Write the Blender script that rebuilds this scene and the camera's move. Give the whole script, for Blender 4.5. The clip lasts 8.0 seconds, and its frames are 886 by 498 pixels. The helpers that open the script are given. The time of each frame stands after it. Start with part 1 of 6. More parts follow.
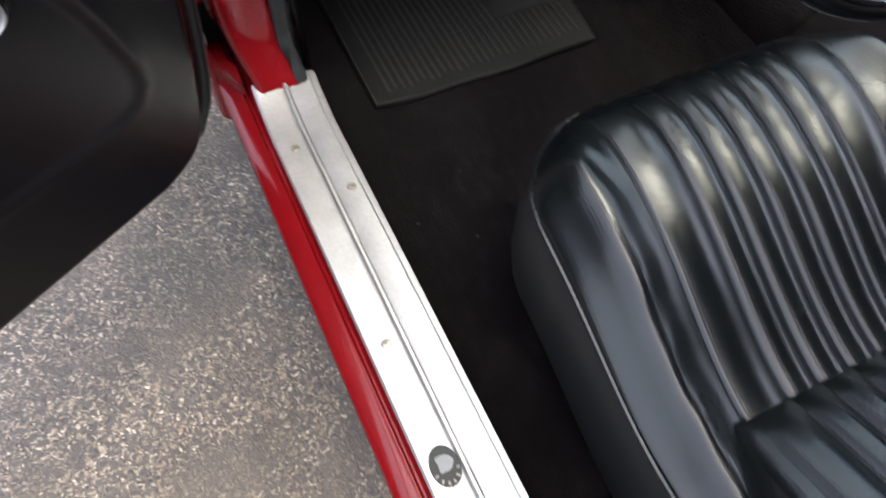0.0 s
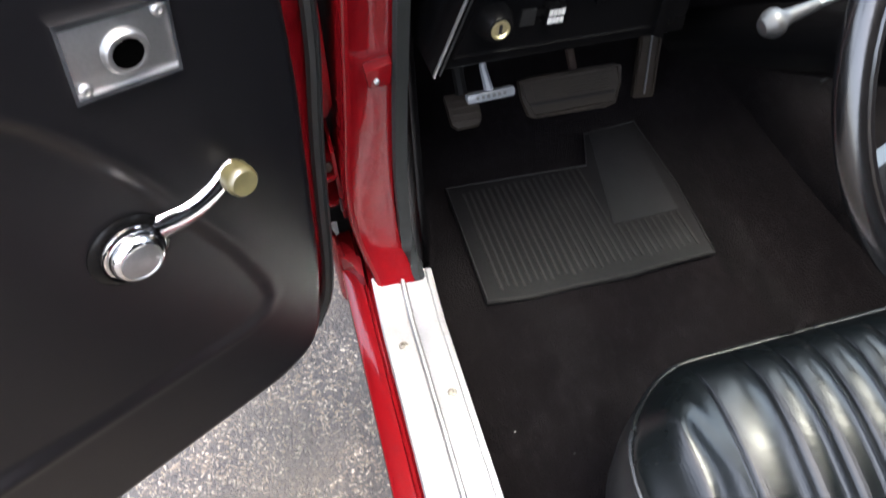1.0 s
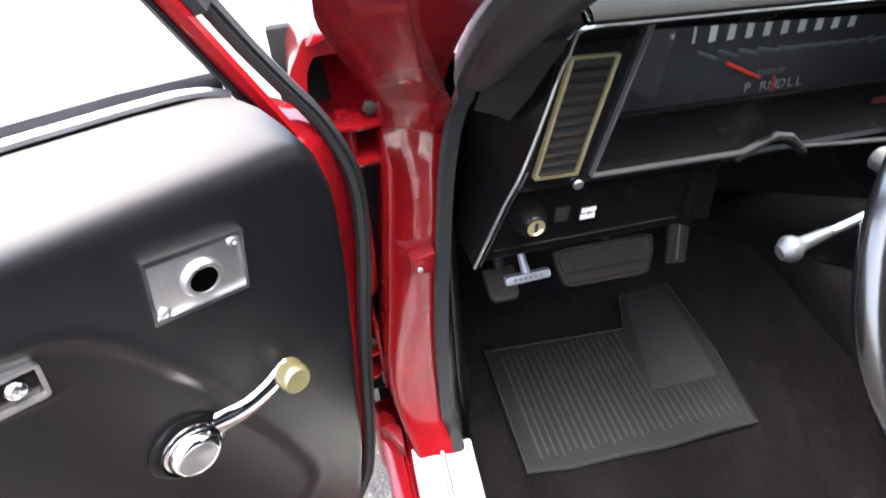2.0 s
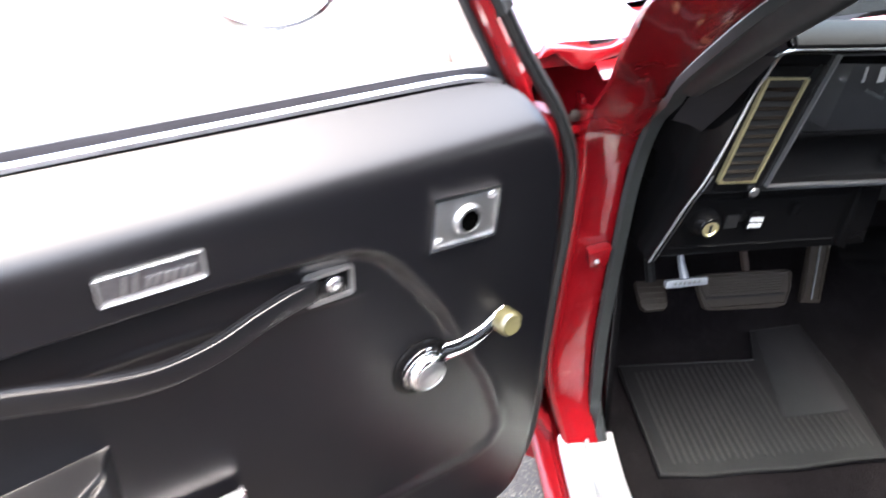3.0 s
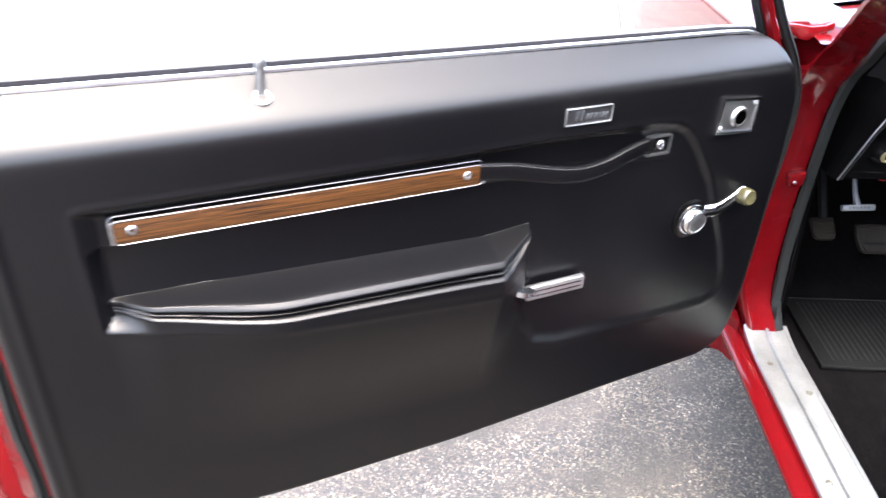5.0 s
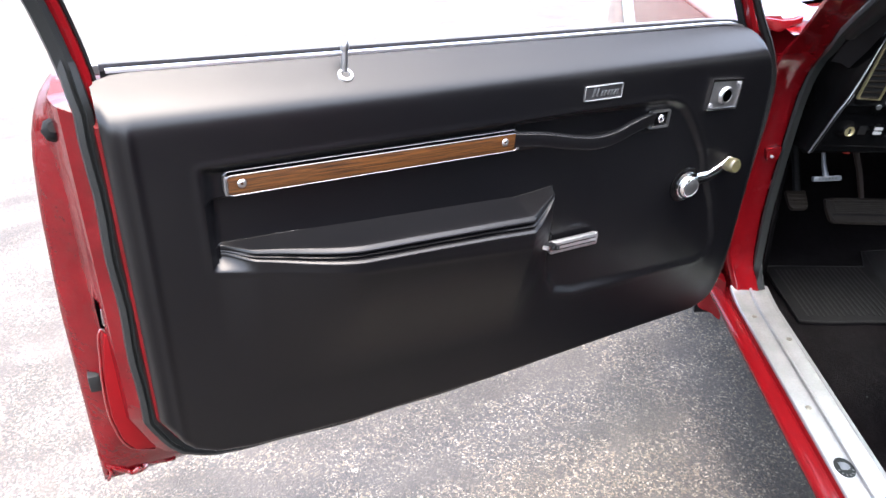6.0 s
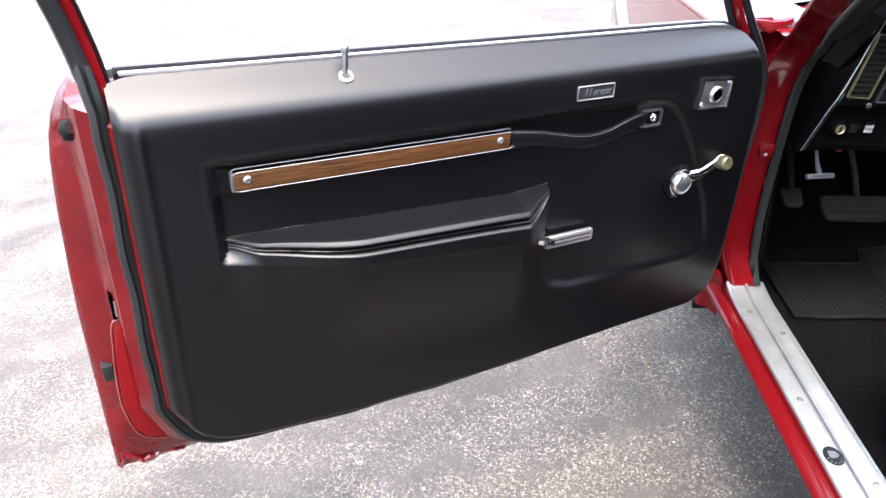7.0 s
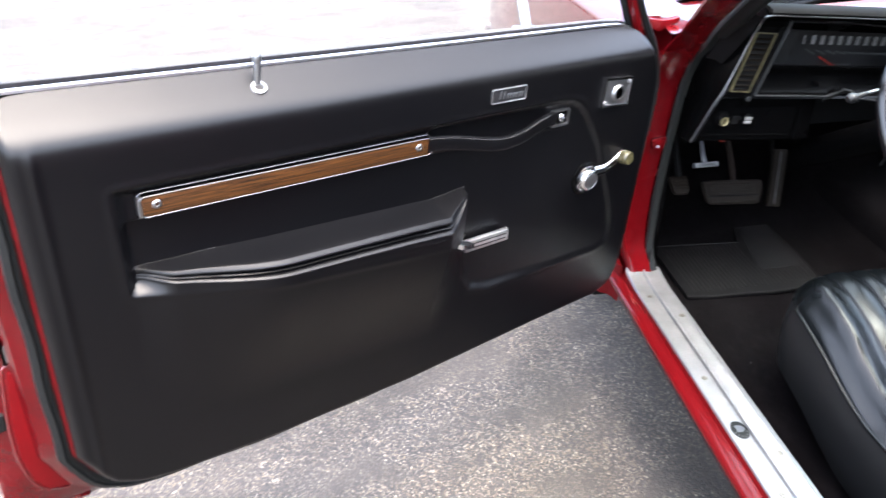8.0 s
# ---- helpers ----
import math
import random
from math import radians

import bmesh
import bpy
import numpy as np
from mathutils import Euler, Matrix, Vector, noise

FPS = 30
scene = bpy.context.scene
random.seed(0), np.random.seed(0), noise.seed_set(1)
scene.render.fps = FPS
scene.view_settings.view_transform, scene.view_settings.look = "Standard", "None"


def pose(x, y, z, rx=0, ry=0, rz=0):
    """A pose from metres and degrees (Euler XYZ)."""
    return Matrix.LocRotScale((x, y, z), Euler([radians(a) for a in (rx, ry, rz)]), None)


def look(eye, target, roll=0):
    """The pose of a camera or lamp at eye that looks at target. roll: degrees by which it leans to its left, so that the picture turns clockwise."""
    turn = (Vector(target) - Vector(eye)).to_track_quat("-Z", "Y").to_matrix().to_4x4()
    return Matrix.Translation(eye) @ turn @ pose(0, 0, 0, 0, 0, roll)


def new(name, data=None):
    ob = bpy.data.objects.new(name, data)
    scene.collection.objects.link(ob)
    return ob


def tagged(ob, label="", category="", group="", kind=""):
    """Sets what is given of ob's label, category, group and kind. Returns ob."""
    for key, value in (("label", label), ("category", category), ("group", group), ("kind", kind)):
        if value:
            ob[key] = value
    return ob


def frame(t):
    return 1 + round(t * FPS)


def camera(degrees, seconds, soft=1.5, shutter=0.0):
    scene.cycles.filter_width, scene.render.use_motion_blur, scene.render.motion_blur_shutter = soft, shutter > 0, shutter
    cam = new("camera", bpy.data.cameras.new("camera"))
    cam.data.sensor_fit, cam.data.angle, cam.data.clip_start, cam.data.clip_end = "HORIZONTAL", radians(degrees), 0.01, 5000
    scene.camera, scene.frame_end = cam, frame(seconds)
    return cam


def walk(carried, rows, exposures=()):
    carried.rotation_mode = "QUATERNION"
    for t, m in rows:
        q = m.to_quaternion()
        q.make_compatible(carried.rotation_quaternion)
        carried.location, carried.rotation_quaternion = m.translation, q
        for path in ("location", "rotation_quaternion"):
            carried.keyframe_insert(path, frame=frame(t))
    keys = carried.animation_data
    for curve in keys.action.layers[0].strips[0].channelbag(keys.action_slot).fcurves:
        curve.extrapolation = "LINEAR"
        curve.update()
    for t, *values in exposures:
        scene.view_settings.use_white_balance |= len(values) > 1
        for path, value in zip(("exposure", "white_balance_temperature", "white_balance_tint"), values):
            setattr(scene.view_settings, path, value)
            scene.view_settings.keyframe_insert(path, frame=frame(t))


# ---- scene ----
cam = camera(64.4, 8.0, shutter=0.35)
PATH = [
    (0, (-0.097, -0.593, 1.094), (0.387, 0.274, -0.642), 4.1),
    (0.5, (-0.076, -0.542, 1.123), (0.245, 0.53, -0.535), -0.7),
    (1, (-0.057, -0.522, 1.167), (0.23, 0.732, -0.364), -3.0),
    (1.5, (-0.053, -0.511, 1.205), (0.216, 0.884, -0.203), -4.1),
    (1.7, (-0.05, -0.504, 1.222), (0.224, 0.941, -0.132), -4.7),
    (2.8, (-0.155, -0.59, 1.249), (-0.044, 1.074, 0.146), -4.2),
    (3, (-0.211, -0.65, 1.253), (-0.154, 1.011, 0.14), -4.1),
    (3.5, (-0.341, -0.814, 1.26), (-0.342, 0.838, 0.132), -4.4),
    (4, (-0.365, -0.919, 1.263), (-0.424, 0.758, 0.176), -4.2),
    (4.5, (-0.416, -1.035, 1.272), (-0.57, 0.655, 0.214), -4.5),
    (5, (-0.523, -1.155, 1.3), (-0.712, 0.561, 0.289), -3.6),
    (5.2, (-0.575, -1.205, 1.306), (-0.759, 0.522, 0.314), -3.6),
    (6.3, (-0.612, -1.385, 1.328), (-0.727, 0.352, 0.343), -3.5),
    (6.5, (-0.606, -1.392, 1.332), (-0.722, 0.349, 0.354), -3.5),
    (7, (-0.591, -1.403, 1.329), (-0.741, 0.334, 0.35), -4.1),
    (7.5, (-0.585, -1.402, 1.327), (-0.712, 0.329, 0.333), -3.8),
    (8, (-0.664, -1.357, 1.352), (-0.471, 0.348, 0.324), -1.7),
]
walk(cam, [(t, look(eye, target, roll)) for t, eye, target, roll in PATH],
     exposures=[(0.0, 3.28, 6350, 10), (0.8, 3.80, 6300, 10), (1.6, 4.9, 6200, 10), (3.0, 4.98, 6200, 10), (4.5, 4.5, 6150, 10), (5.2, 4.3, 6100, 10), (6.5, 3.9, 6030, 10), (7.5, 3.9, 6030, 10), (8.0, 3.85, 6030, 10)])

# ---- world, light, exposure ----
world = bpy.data.worlds.new("sky")
scene.world = world
world.use_nodes = True
wn = world.node_tree.nodes
sky = wn.new("ShaderNodeTexSky")
sky.sky_type = "NISHITA"
sky.sun_disc = False
sky.sun_elevation, sky.sun_rotation = radians(74), radians(143)
sky.air_density, sky.dust_density, sky.ozone_density = 1.0, 7.0, 0.6
world.node_tree.links.new(sky.outputs[0], wn["Background"].inputs["Color"])
wn["Background"].inputs["Strength"].default_value = 0.12
sun = new("sun", bpy.data.lights.new("sun", "SUN"))
sun.data.energy, sun.data.angle, sun.data.color = 0.8, radians(150), (1.0, 0.985, 0.97)
sun.matrix_world = look((-1.8, -2.0, 9), (-0.4, -0.2, 0))


# ---- materials ----
def material(name, color, rough=0.5, metal=0.0, grain=0.0, scale=200.0, dirt=0.0, dirt_scale=6.0, bump=0.0, coat=0.0, dark=0.5, spec=0.5, distance=0.001):
    """A surface with fine grain, larger uneven patches, matching roughness and a small relief."""
    m = bpy.data.materials.new(name)
    m.use_nodes = True
    nt = m.node_tree
    b = nt.nodes["Principled BSDF"]
    b.inputs["Metallic"].default_value = metal
    b.inputs["Roughness"].default_value = rough
    b.inputs["Coat Weight"].default_value = coat
    b.inputs["Coat Roughness"].default_value = 0.06
    b.inputs["Specular IOR Level"].default_value = spec
    tc = nt.nodes.new("ShaderNodeTexCoord")
    fine = nt.nodes.new("ShaderNodeTexNoise")
    fine.inputs["Scale"].default_value, fine.inputs["Detail"].default_value = scale, 4
    nt.links.new(tc.outputs["Object"], fine.inputs["Vector"])
    big = nt.nodes.new("ShaderNodeTexNoise")
    big.inputs["Scale"].default_value, big.inputs["Detail"].default_value = dirt_scale, 6
    nt.links.new(tc.outputs["Object"], big.inputs["Vector"])
    lo = tuple(c * dark for c in color)
    mix1 = nt.nodes.new("ShaderNodeMix")
    mix1.data_type = "RGBA"
    mix1.inputs["A"].default_value, mix1.inputs["B"].default_value = (*color, 1), (*lo, 1)
    k = nt.nodes.new("ShaderNodeMapRange")
    k.inputs["From Min"].default_value, k.inputs["From Max"].default_value = 0.35, 0.75
    k.inputs["To Max"].default_value = dirt
    nt.links.new(big.outputs["Fac"], k.inputs["Value"])
    nt.links.new(k.outputs["Result"], mix1.inputs["Factor"])
    mix2 = nt.nodes.new("ShaderNodeMix")
    mix2.data_type = "RGBA"
    mix2.inputs["B"].default_value = (*lo, 1)
    k2 = nt.nodes.new("ShaderNodeMapRange")
    k2.inputs["From Min"].default_value, k2.inputs["From Max"].default_value = 0.4, 0.7
    k2.inputs["To Max"].default_value = grain
    nt.links.new(fine.outputs["Fac"], k2.inputs["Value"])
    nt.links.new(k2.outputs["Result"], mix2.inputs["Factor"])
    nt.links.new(mix1.outputs["Result"], mix2.inputs["A"])
    nt.links.new(mix2.outputs["Result"], b.inputs["Base Color"])
    r = nt.nodes.new("ShaderNodeMapRange")
    r.inputs["To Min"].default_value, r.inputs["To Max"].default_value = max(0.02, rough - 0.08), min(1, rough + 0.1)
    nt.links.new(big.outputs["Fac"], r.inputs["Value"])
    nt.links.new(r.outputs["Result"], b.inputs["Roughness"])
    if bump:
        bp = nt.nodes.new("ShaderNodeBump")
        bp.inputs["Strength"].default_value, bp.inputs["Distance"].default_value = bump, distance
        nt.links.new(fine.outputs["Fac"], bp.inputs["Height"])
        nt.links.new(bp.outputs["Normal"], b.inputs["Normal"])
    return m


def asphalt_material():
    """Worn asphalt with exposed pebbles of mixed tan, grey and dark stone, and paler and darker patches."""
    m = bpy.data.materials.new("asphalt")
    m.use_nodes = True
    nt = m.node_tree
    b = nt.nodes["Principled BSDF"]
    b.inputs["Roughness"].default_value = 0.9
    tc = nt.nodes.new("ShaderNodeTexCoord")
    vor = nt.nodes.new("ShaderNodeTexVoronoi")
    vor.inputs["Scale"].default_value = 215
    warp = nt.nodes.new("ShaderNodeTexNoise")
    warp.inputs["Scale"].default_value = 60
    add = nt.nodes.new("ShaderNodeVectorMath")
    add.operation = "MULTIPLY_ADD"
    add.inputs[1].default_value = (0.02, 0.02, 0.0)
    nt.links.new(tc.outputs["Object"], warp.inputs["Vector"])
    nt.links.new(warp.outputs["Color"], add.inputs[0])
    nt.links.new(tc.outputs["Object"], add.inputs[2])
    nt.links.new(add.outputs[0], vor.inputs["Vector"])
    stone = nt.nodes.new("ShaderNodeValToRGB")
    sep = nt.nodes.new("ShaderNodeSeparateColor")
    nt.links.new(vor.outputs["Color"], sep.inputs[0])
    nt.links.new(sep.outputs[0], stone.inputs["Fac"])
    e = stone.color_ramp.elements
    e[0].color, e[1].color = (0.0150, 0.0138, 0.0130, 1), (0.2350, 0.2030, 0.1580, 1)
    for p, c in ((0.3, (0.0340, 0.0308, 0.0285, 1)), (0.5, (0.0620, 0.0510, 0.0410, 1)), (0.72, (0.1120, 0.0850, 0.0570, 1)), (0.9, (0.1350, 0.1150, 0.0930, 1))):
        stone.color_ramp.elements.new(p).color = c
    edge = nt.nodes.new("ShaderNodeMapRange")
    edge.inputs["From Min"].default_value, edge.inputs["From Max"].default_value = 0.35, 0.75
    nt.links.new(vor.outputs["Distance"], edge.inputs["Value"])
    mix = nt.nodes.new("ShaderNodeMix")
    mix.data_type = "RGBA"
    mix.inputs["B"].default_value = (0.0330, 0.0302, 0.0272, 1)
    nt.links.new(edge.outputs["Result"], mix.inputs["Factor"])
    nt.links.new(stone.outputs["Color"], mix.inputs["A"])
    patch = nt.nodes.new("ShaderNodeTexNoise")
    patch.inputs["Scale"].default_value, patch.inputs["Detail"].default_value, patch.inputs["Distortion"].default_value = 3.4, 8, 1.4
    nt.links.new(tc.outputs["Object"], patch.inputs["Vector"])
    pr = nt.nodes.new("ShaderNodeMapRange")
    pr.inputs["From Min"].default_value, pr.inputs["From Max"].default_value = 0.46, 0.60
    pr.inputs["To Max"].default_value = 0.72
    nt.links.new(patch.outputs["Fac"], pr.inputs["Value"])
    tar = nt.nodes.new("ShaderNodeMix")
    tar.data_type = "RGBA"
    tar.inputs["B"].default_value = (0.0345, 0.0298, 0.0252, 1)
    nt.links.new(pr.outputs["Result"], tar.inputs["Factor"])
    nt.links.new(mix.outputs["Result"], tar.inputs["A"])
    swirl = nt.nodes.new("ShaderNodeTexNoise")
    swirl.inputs["Scale"].default_value, swirl.inputs["Detail"].default_value, swirl.inputs["Distortion"].default_value = 1.1, 5, 2.4
    nt.links.new(tc.outputs["Object"], swirl.inputs["Vector"])
    sr = nt.nodes.new("ShaderNodeMapRange")
    sr.inputs["From Min"].default_value, sr.inputs["From Max"].default_value = 0.36, 0.62
    sr.inputs["To Min"].default_value, sr.inputs["To Max"].default_value = 0.62, 1.16
    nt.links.new(swirl.outputs["Fac"], sr.inputs["Value"])
    tone = nt.nodes.new("ShaderNodeVectorMath")
    tone.operation = "SCALE"
    nt.links.new(tar.outputs["Result"], tone.inputs[0])
    nt.links.new(sr.outputs["Result"], tone.inputs["Scale"])
    nt.links.new(tone.outputs[0], b.inputs["Base Color"])
    inv = nt.nodes.new("ShaderNodeMath")
    inv.operation = "SUBTRACT"
    inv.inputs[0].default_value = 1.0
    nt.links.new(vor.outputs["Distance"], inv.inputs[1])
    bp = nt.nodes.new("ShaderNodeBump")
    bp.inputs["Strength"].default_value, bp.inputs["Distance"].default_value = 0.6, 0.003
    nt.links.new(inv.outputs[0], bp.inputs["Height"])
    nt.links.new(bp.outputs["Normal"], b.inputs["Normal"])
    return m


def wood_material():
    """Brown walnut print with dark streaks along x."""
    m = bpy.data.materials.new("walnut_trim")
    m.use_nodes = True
    nt = m.node_tree
    b = nt.nodes["Principled BSDF"]
    b.inputs["Roughness"].default_value, b.inputs["Coat Weight"].default_value = 0.5, 0.1
    b.inputs["Specular IOR Level"].default_value = 0.2
    tc = nt.nodes.new("ShaderNodeTexCoord")
    mp = nt.nodes.new("ShaderNodeMapping")
    mp.inputs["Scale"].default_value = (14, 60, 760)
    ns = nt.nodes.new("ShaderNodeTexNoise")
    ns.inputs["Scale"].default_value, ns.inputs["Detail"].default_value, ns.inputs["Distortion"].default_value = 1.0, 8, 0.9
    ramp = nt.nodes.new("ShaderNodeValToRGB")
    ramp.color_ramp.elements[0].color, ramp.color_ramp.elements[1].color = (0.0050, 0.0016, 0.0005, 1), (0.0530, 0.0200, 0.0040, 1)
    ramp.color_ramp.elements[0].position, ramp.color_ramp.elements[1].position = 0.38, 0.60
    nt.links.new(tc.outputs["Object"], mp.inputs["Vector"])
    nt.links.new(mp.outputs["Vector"], ns.inputs["Vector"])
    nt.links.new(ns.outputs["Fac"], ramp.inputs["Fac"])
    nt.links.new(ramp.outputs["Color"], b.inputs["Base Color"])
    return m


def glass_material():
    """Thin green-tinted pane: clear with a faint gloss."""
    m = bpy.data.materials.new("tinted_glass")
    m.use_nodes = True
    nt = m.node_tree
    nt.nodes.remove(nt.nodes["Principled BSDF"])
    clear = nt.nodes.new("ShaderNodeBsdfTransparent")
    clear.inputs["Color"].default_value = (0.85, 0.95, 0.915, 1)
    gloss = nt.nodes.new("ShaderNodeBsdfGlossy")
    gloss.inputs["Roughness"].default_value = 0.02
    fres = nt.nodes.new("ShaderNodeFresnel")
    fres.inputs["IOR"].default_value = 1.06
    mix = nt.nodes.new("ShaderNodeMixShader")
    nt.links.new(fres.outputs[0], mix.inputs[0])
    nt.links.new(clear.outputs[0], mix.inputs[1])
    nt.links.new(gloss.outputs[0], mix.inputs[2])
    nt.links.new(mix.outputs[0], nt.nodes["Material Output"].inputs["Surface"])
    return m


def vinyl_material(name, color, rough, pitch, order, spec, relief):
    """Black vinyl with a fine pressed weave of the given pitch in metres, slightly uneven sheen."""
    m = material(name, color, rough, grain=0.25, scale=500, dirt=0.4, dirt_scale=5, spec=spec)
    nt = m.node_tree
    b = nt.nodes["Principled BSDF"]
    tc = nt.nodes.new("ShaderNodeTexCoord")
    vor = nt.nodes.new("ShaderNodeTexVoronoi")
    vor.inputs["Scale"].default_value, vor.inputs["Randomness"].default_value = 1 / pitch, order
    nt.links.new(tc.outputs["Object"], vor.inputs["Vector"])
    big = nt.nodes.new("ShaderNodeTexNoise")
    big.inputs["Scale"].default_value, big.inputs["Detail"].default_value = 14, 3
    nt.links.new(tc.outputs["Object"], big.inputs["Vector"])
    b1 = nt.nodes.new("ShaderNodeBump")
    b1.inputs["Strength"].default_value, b1.inputs["Distance"].default_value = 0.3, relief
    nt.links.new(vor.outputs["Distance"], b1.inputs["Height"])
    b2 = nt.nodes.new("ShaderNodeBump")
    b2.inputs["Strength"].default_value, b2.inputs["Distance"].default_value = 0.12, 0.003
    nt.links.new(big.outputs["Fac"], b2.inputs["Height"])
    nt.links.new(b2.outputs["Normal"], b1.inputs["Normal"])
    nt.links.new(b1.outputs["Normal"], b.inputs["Normal"])
    return m


def carpet_material():
    """Black cut pile with a plum cast, flecks of lint and pale dusty scuffs."""
    m = bpy.data.materials.new("black_carpet")
    m.use_nodes = True
    nt = m.node_tree
    b = nt.nodes["Principled BSDF"]
    b.inputs["Roughness"].default_value, b.inputs["Specular IOR Level"].default_value = 0.95, 0.05
    tc = nt.nodes.new("ShaderNodeTexCoord")
    levels = []
    for scale, detail, lo, hi, vec in ((420, 5, 0.35, 0.7, (1, 1, 1)), (75, 5, 0.48, 0.70, (1, 0.5, 1)), (9, 8, 0.50, 0.72, (1, 0.6, 1)), (900, 2, 0.74, 0.8, (1, 0.4, 1))):
        mp = nt.nodes.new("ShaderNodeMapping")
        mp.inputs["Scale"].default_value = vec
        ns = nt.nodes.new("ShaderNodeTexNoise")
        ns.inputs["Scale"].default_value, ns.inputs["Detail"].default_value = scale, detail
        k = nt.nodes.new("ShaderNodeMapRange")
        k.inputs["From Min"].default_value, k.inputs["From Max"].default_value = lo, hi
        nt.links.new(tc.outputs["Object"], mp.inputs["Vector"])
        nt.links.new(mp.outputs["Vector"], ns.inputs["Vector"])
        nt.links.new(ns.outputs["Fac"], k.inputs["Value"])
        levels.append((ns, k))
    last = None
    for (ns, k), colour in zip(levels, ((0.00225, 0.00168, 0.00203, 1), (0.00640, 0.00520, 0.00575, 1), (0.00560, 0.00480, 0.00515, 1), (0.01512, 0.01404, 0.01404, 1))):
        mix = nt.nodes.new("ShaderNodeMix")
        mix.data_type = "RGBA"
        if last is None:
            mix.inputs["A"].default_value = (0.00076, 0.00054, 0.00065, 1)
        else:
            half = nt.nodes.new("ShaderNodeMath")
            half.operation = "MULTIPLY"
            half.inputs[1].default_value = 0.5
            nt.links.new(k.outputs["Result"], half.inputs[0])
            nt.links.new(last, mix.inputs["A"])
        mix.inputs["B"].default_value = colour
        nt.links.new(k.outputs["Result"] if last is None else half.outputs[0], mix.inputs["Factor"])
        last = mix.outputs["Result"]
    nt.links.new(last, b.inputs["Base Color"])
    bp = nt.nodes.new("ShaderNodeBump")
    bp.inputs["Strength"].default_value, bp.inputs["Distance"].default_value = 1.0, 0.004
    nt.links.new(levels[0][0].outputs["Fac"], bp.inputs["Height"])
    nt.links.new(bp.outputs["Normal"], b.inputs["Normal"])
    return m


RED = material("red_paint", (0.068, 0.0015, 0.0025), 0.22, grain=0.15, scale=900, dirt=0.35, dirt_scale=9, bump=0.05, coat=0.24, dark=0.6, spec=0.1)
BLOCK_RED = material("plain_red_pressing_paint", (0.075, 0.0014, 0.0024), 0.38, grain=0.12, scale=200, dirt=0.3, dirt_scale=12, bump=0.05, coat=0.04, dark=0.6, spec=0.1)
BONNET_RED = material("polished_red_paint", (0.070, 0.0016, 0.0027), 0.2, grain=0.1, scale=900, dirt=0.2, dirt_scale=9, coat=1.0, dark=0.7, spec=0.5)
RED_JAMB = material("red_door_edge_paint", (0.056, 0.0011, 0.0022), 0.16, grain=0.0, scale=22, dirt=0.5, dirt_scale=12, bump=0.7, coat=0.38, dark=0.4, spec=0.1, distance=0.012)
RED_DIRTY = material("red_jamb_paint", (0.078, 0.0016, 0.0028), 0.24, grain=0.25, scale=42, dirt=0.5, dirt_scale=16, bump=0.5, coat=0.55, spec=0.05, dark=0.55, distance=0.006)
PANEL = vinyl_material("door_panel_vinyl", (0.0010, 0.0010, 0.0014), 0.34, 0.0009, 1.0, 0.25, 0.0001)
SEAT = vinyl_material("seat_vinyl", (0.0015, 0.0022, 0.0025), 0.25, 0.0030, 0.1, 0.30, 0.0006)
CHROME = material("chrome", (0.46, 0.46, 0.475), 0.19, 1.0, grain=0.15, scale=300, dirt=0.3, dirt_scale=30, dark=0.7)
ALUMINIUM = material("scuffed_aluminium", (0.32, 0.322, 0.324), 0.5, 1.0, grain=0.35, scale=240, dirt=0.7, dirt_scale=14, bump=0.3, dark=0.6)
BRIGHT = material("satin_bright_strip", (0.62, 0.62, 0.64), 0.36, 1.0, grain=0.3, scale=300, dirt=0.4, dirt_scale=20, bump=0.1, dark=0.7)
POT_METAL = material("satin_pot_metal", (0.29, 0.295, 0.30), 0.38, 1.0, grain=0.3, scale=400, dirt=0.4, dirt_scale=25, bump=0.1, dark=0.7)
RUBBER = material("grey_rubber", (0.0048, 0.0054, 0.0054), 0.5, grain=0.5, scale=120, dirt=0.6, dirt_scale=14, bump=0.3, spec=0.25)
SEAL_GREY = material("weathered_seal_rubber", (0.0066, 0.0078, 0.0074), 0.6, grain=0.5, scale=120, dirt=0.6, dirt_scale=14, bump=0.3, spec=0.25)
BLACK_PLASTIC = material("black_plastic", (0.0014, 0.0014, 0.0015), 0.24, grain=0.4, scale=300, dirt=0.4, dirt_scale=12, bump=0.15, spec=0.10)
GLOSS_BLACK = material("glossy_black_rim", (0.002, 0.002, 0.0022), 0.22, grain=0.3, scale=200, dirt=0.3, dirt_scale=20, bump=0.05, spec=0.55)
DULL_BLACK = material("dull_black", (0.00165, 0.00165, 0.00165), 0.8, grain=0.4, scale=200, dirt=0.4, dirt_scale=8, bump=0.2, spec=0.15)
CARPET = carpet_material()
MAT_RUBBER = material("mat_rubber", (0.0032, 0.0031, 0.0034), 0.58, grain=0.4, scale=180, dirt=0.6, dirt_scale=16, bump=0.3, dark=0.45, spec=0.1)
HEEL_RUBBER = material("scuffed_heel_rubber", (0.0052, 0.0051, 0.0055), 0.6, grain=0.4, scale=90, dirt=0.6, dirt_scale=20, bump=0.3, dark=0.6, spec=0.1)
RIB_RUBBER = material("worn_rib_rubber", (0.0046, 0.0043, 0.0044), 0.6, grain=0.6, scale=90, dirt=0.7, dirt_scale=18, bump=0.3, dark=0.35, spec=0.2)
PALE_GREY = material("pale_grey_plastic", (0.0546, 0.0598, 0.0676), 0.5, grain=0.4, scale=200, dirt=0.5, dirt_scale=60, bump=0.1)
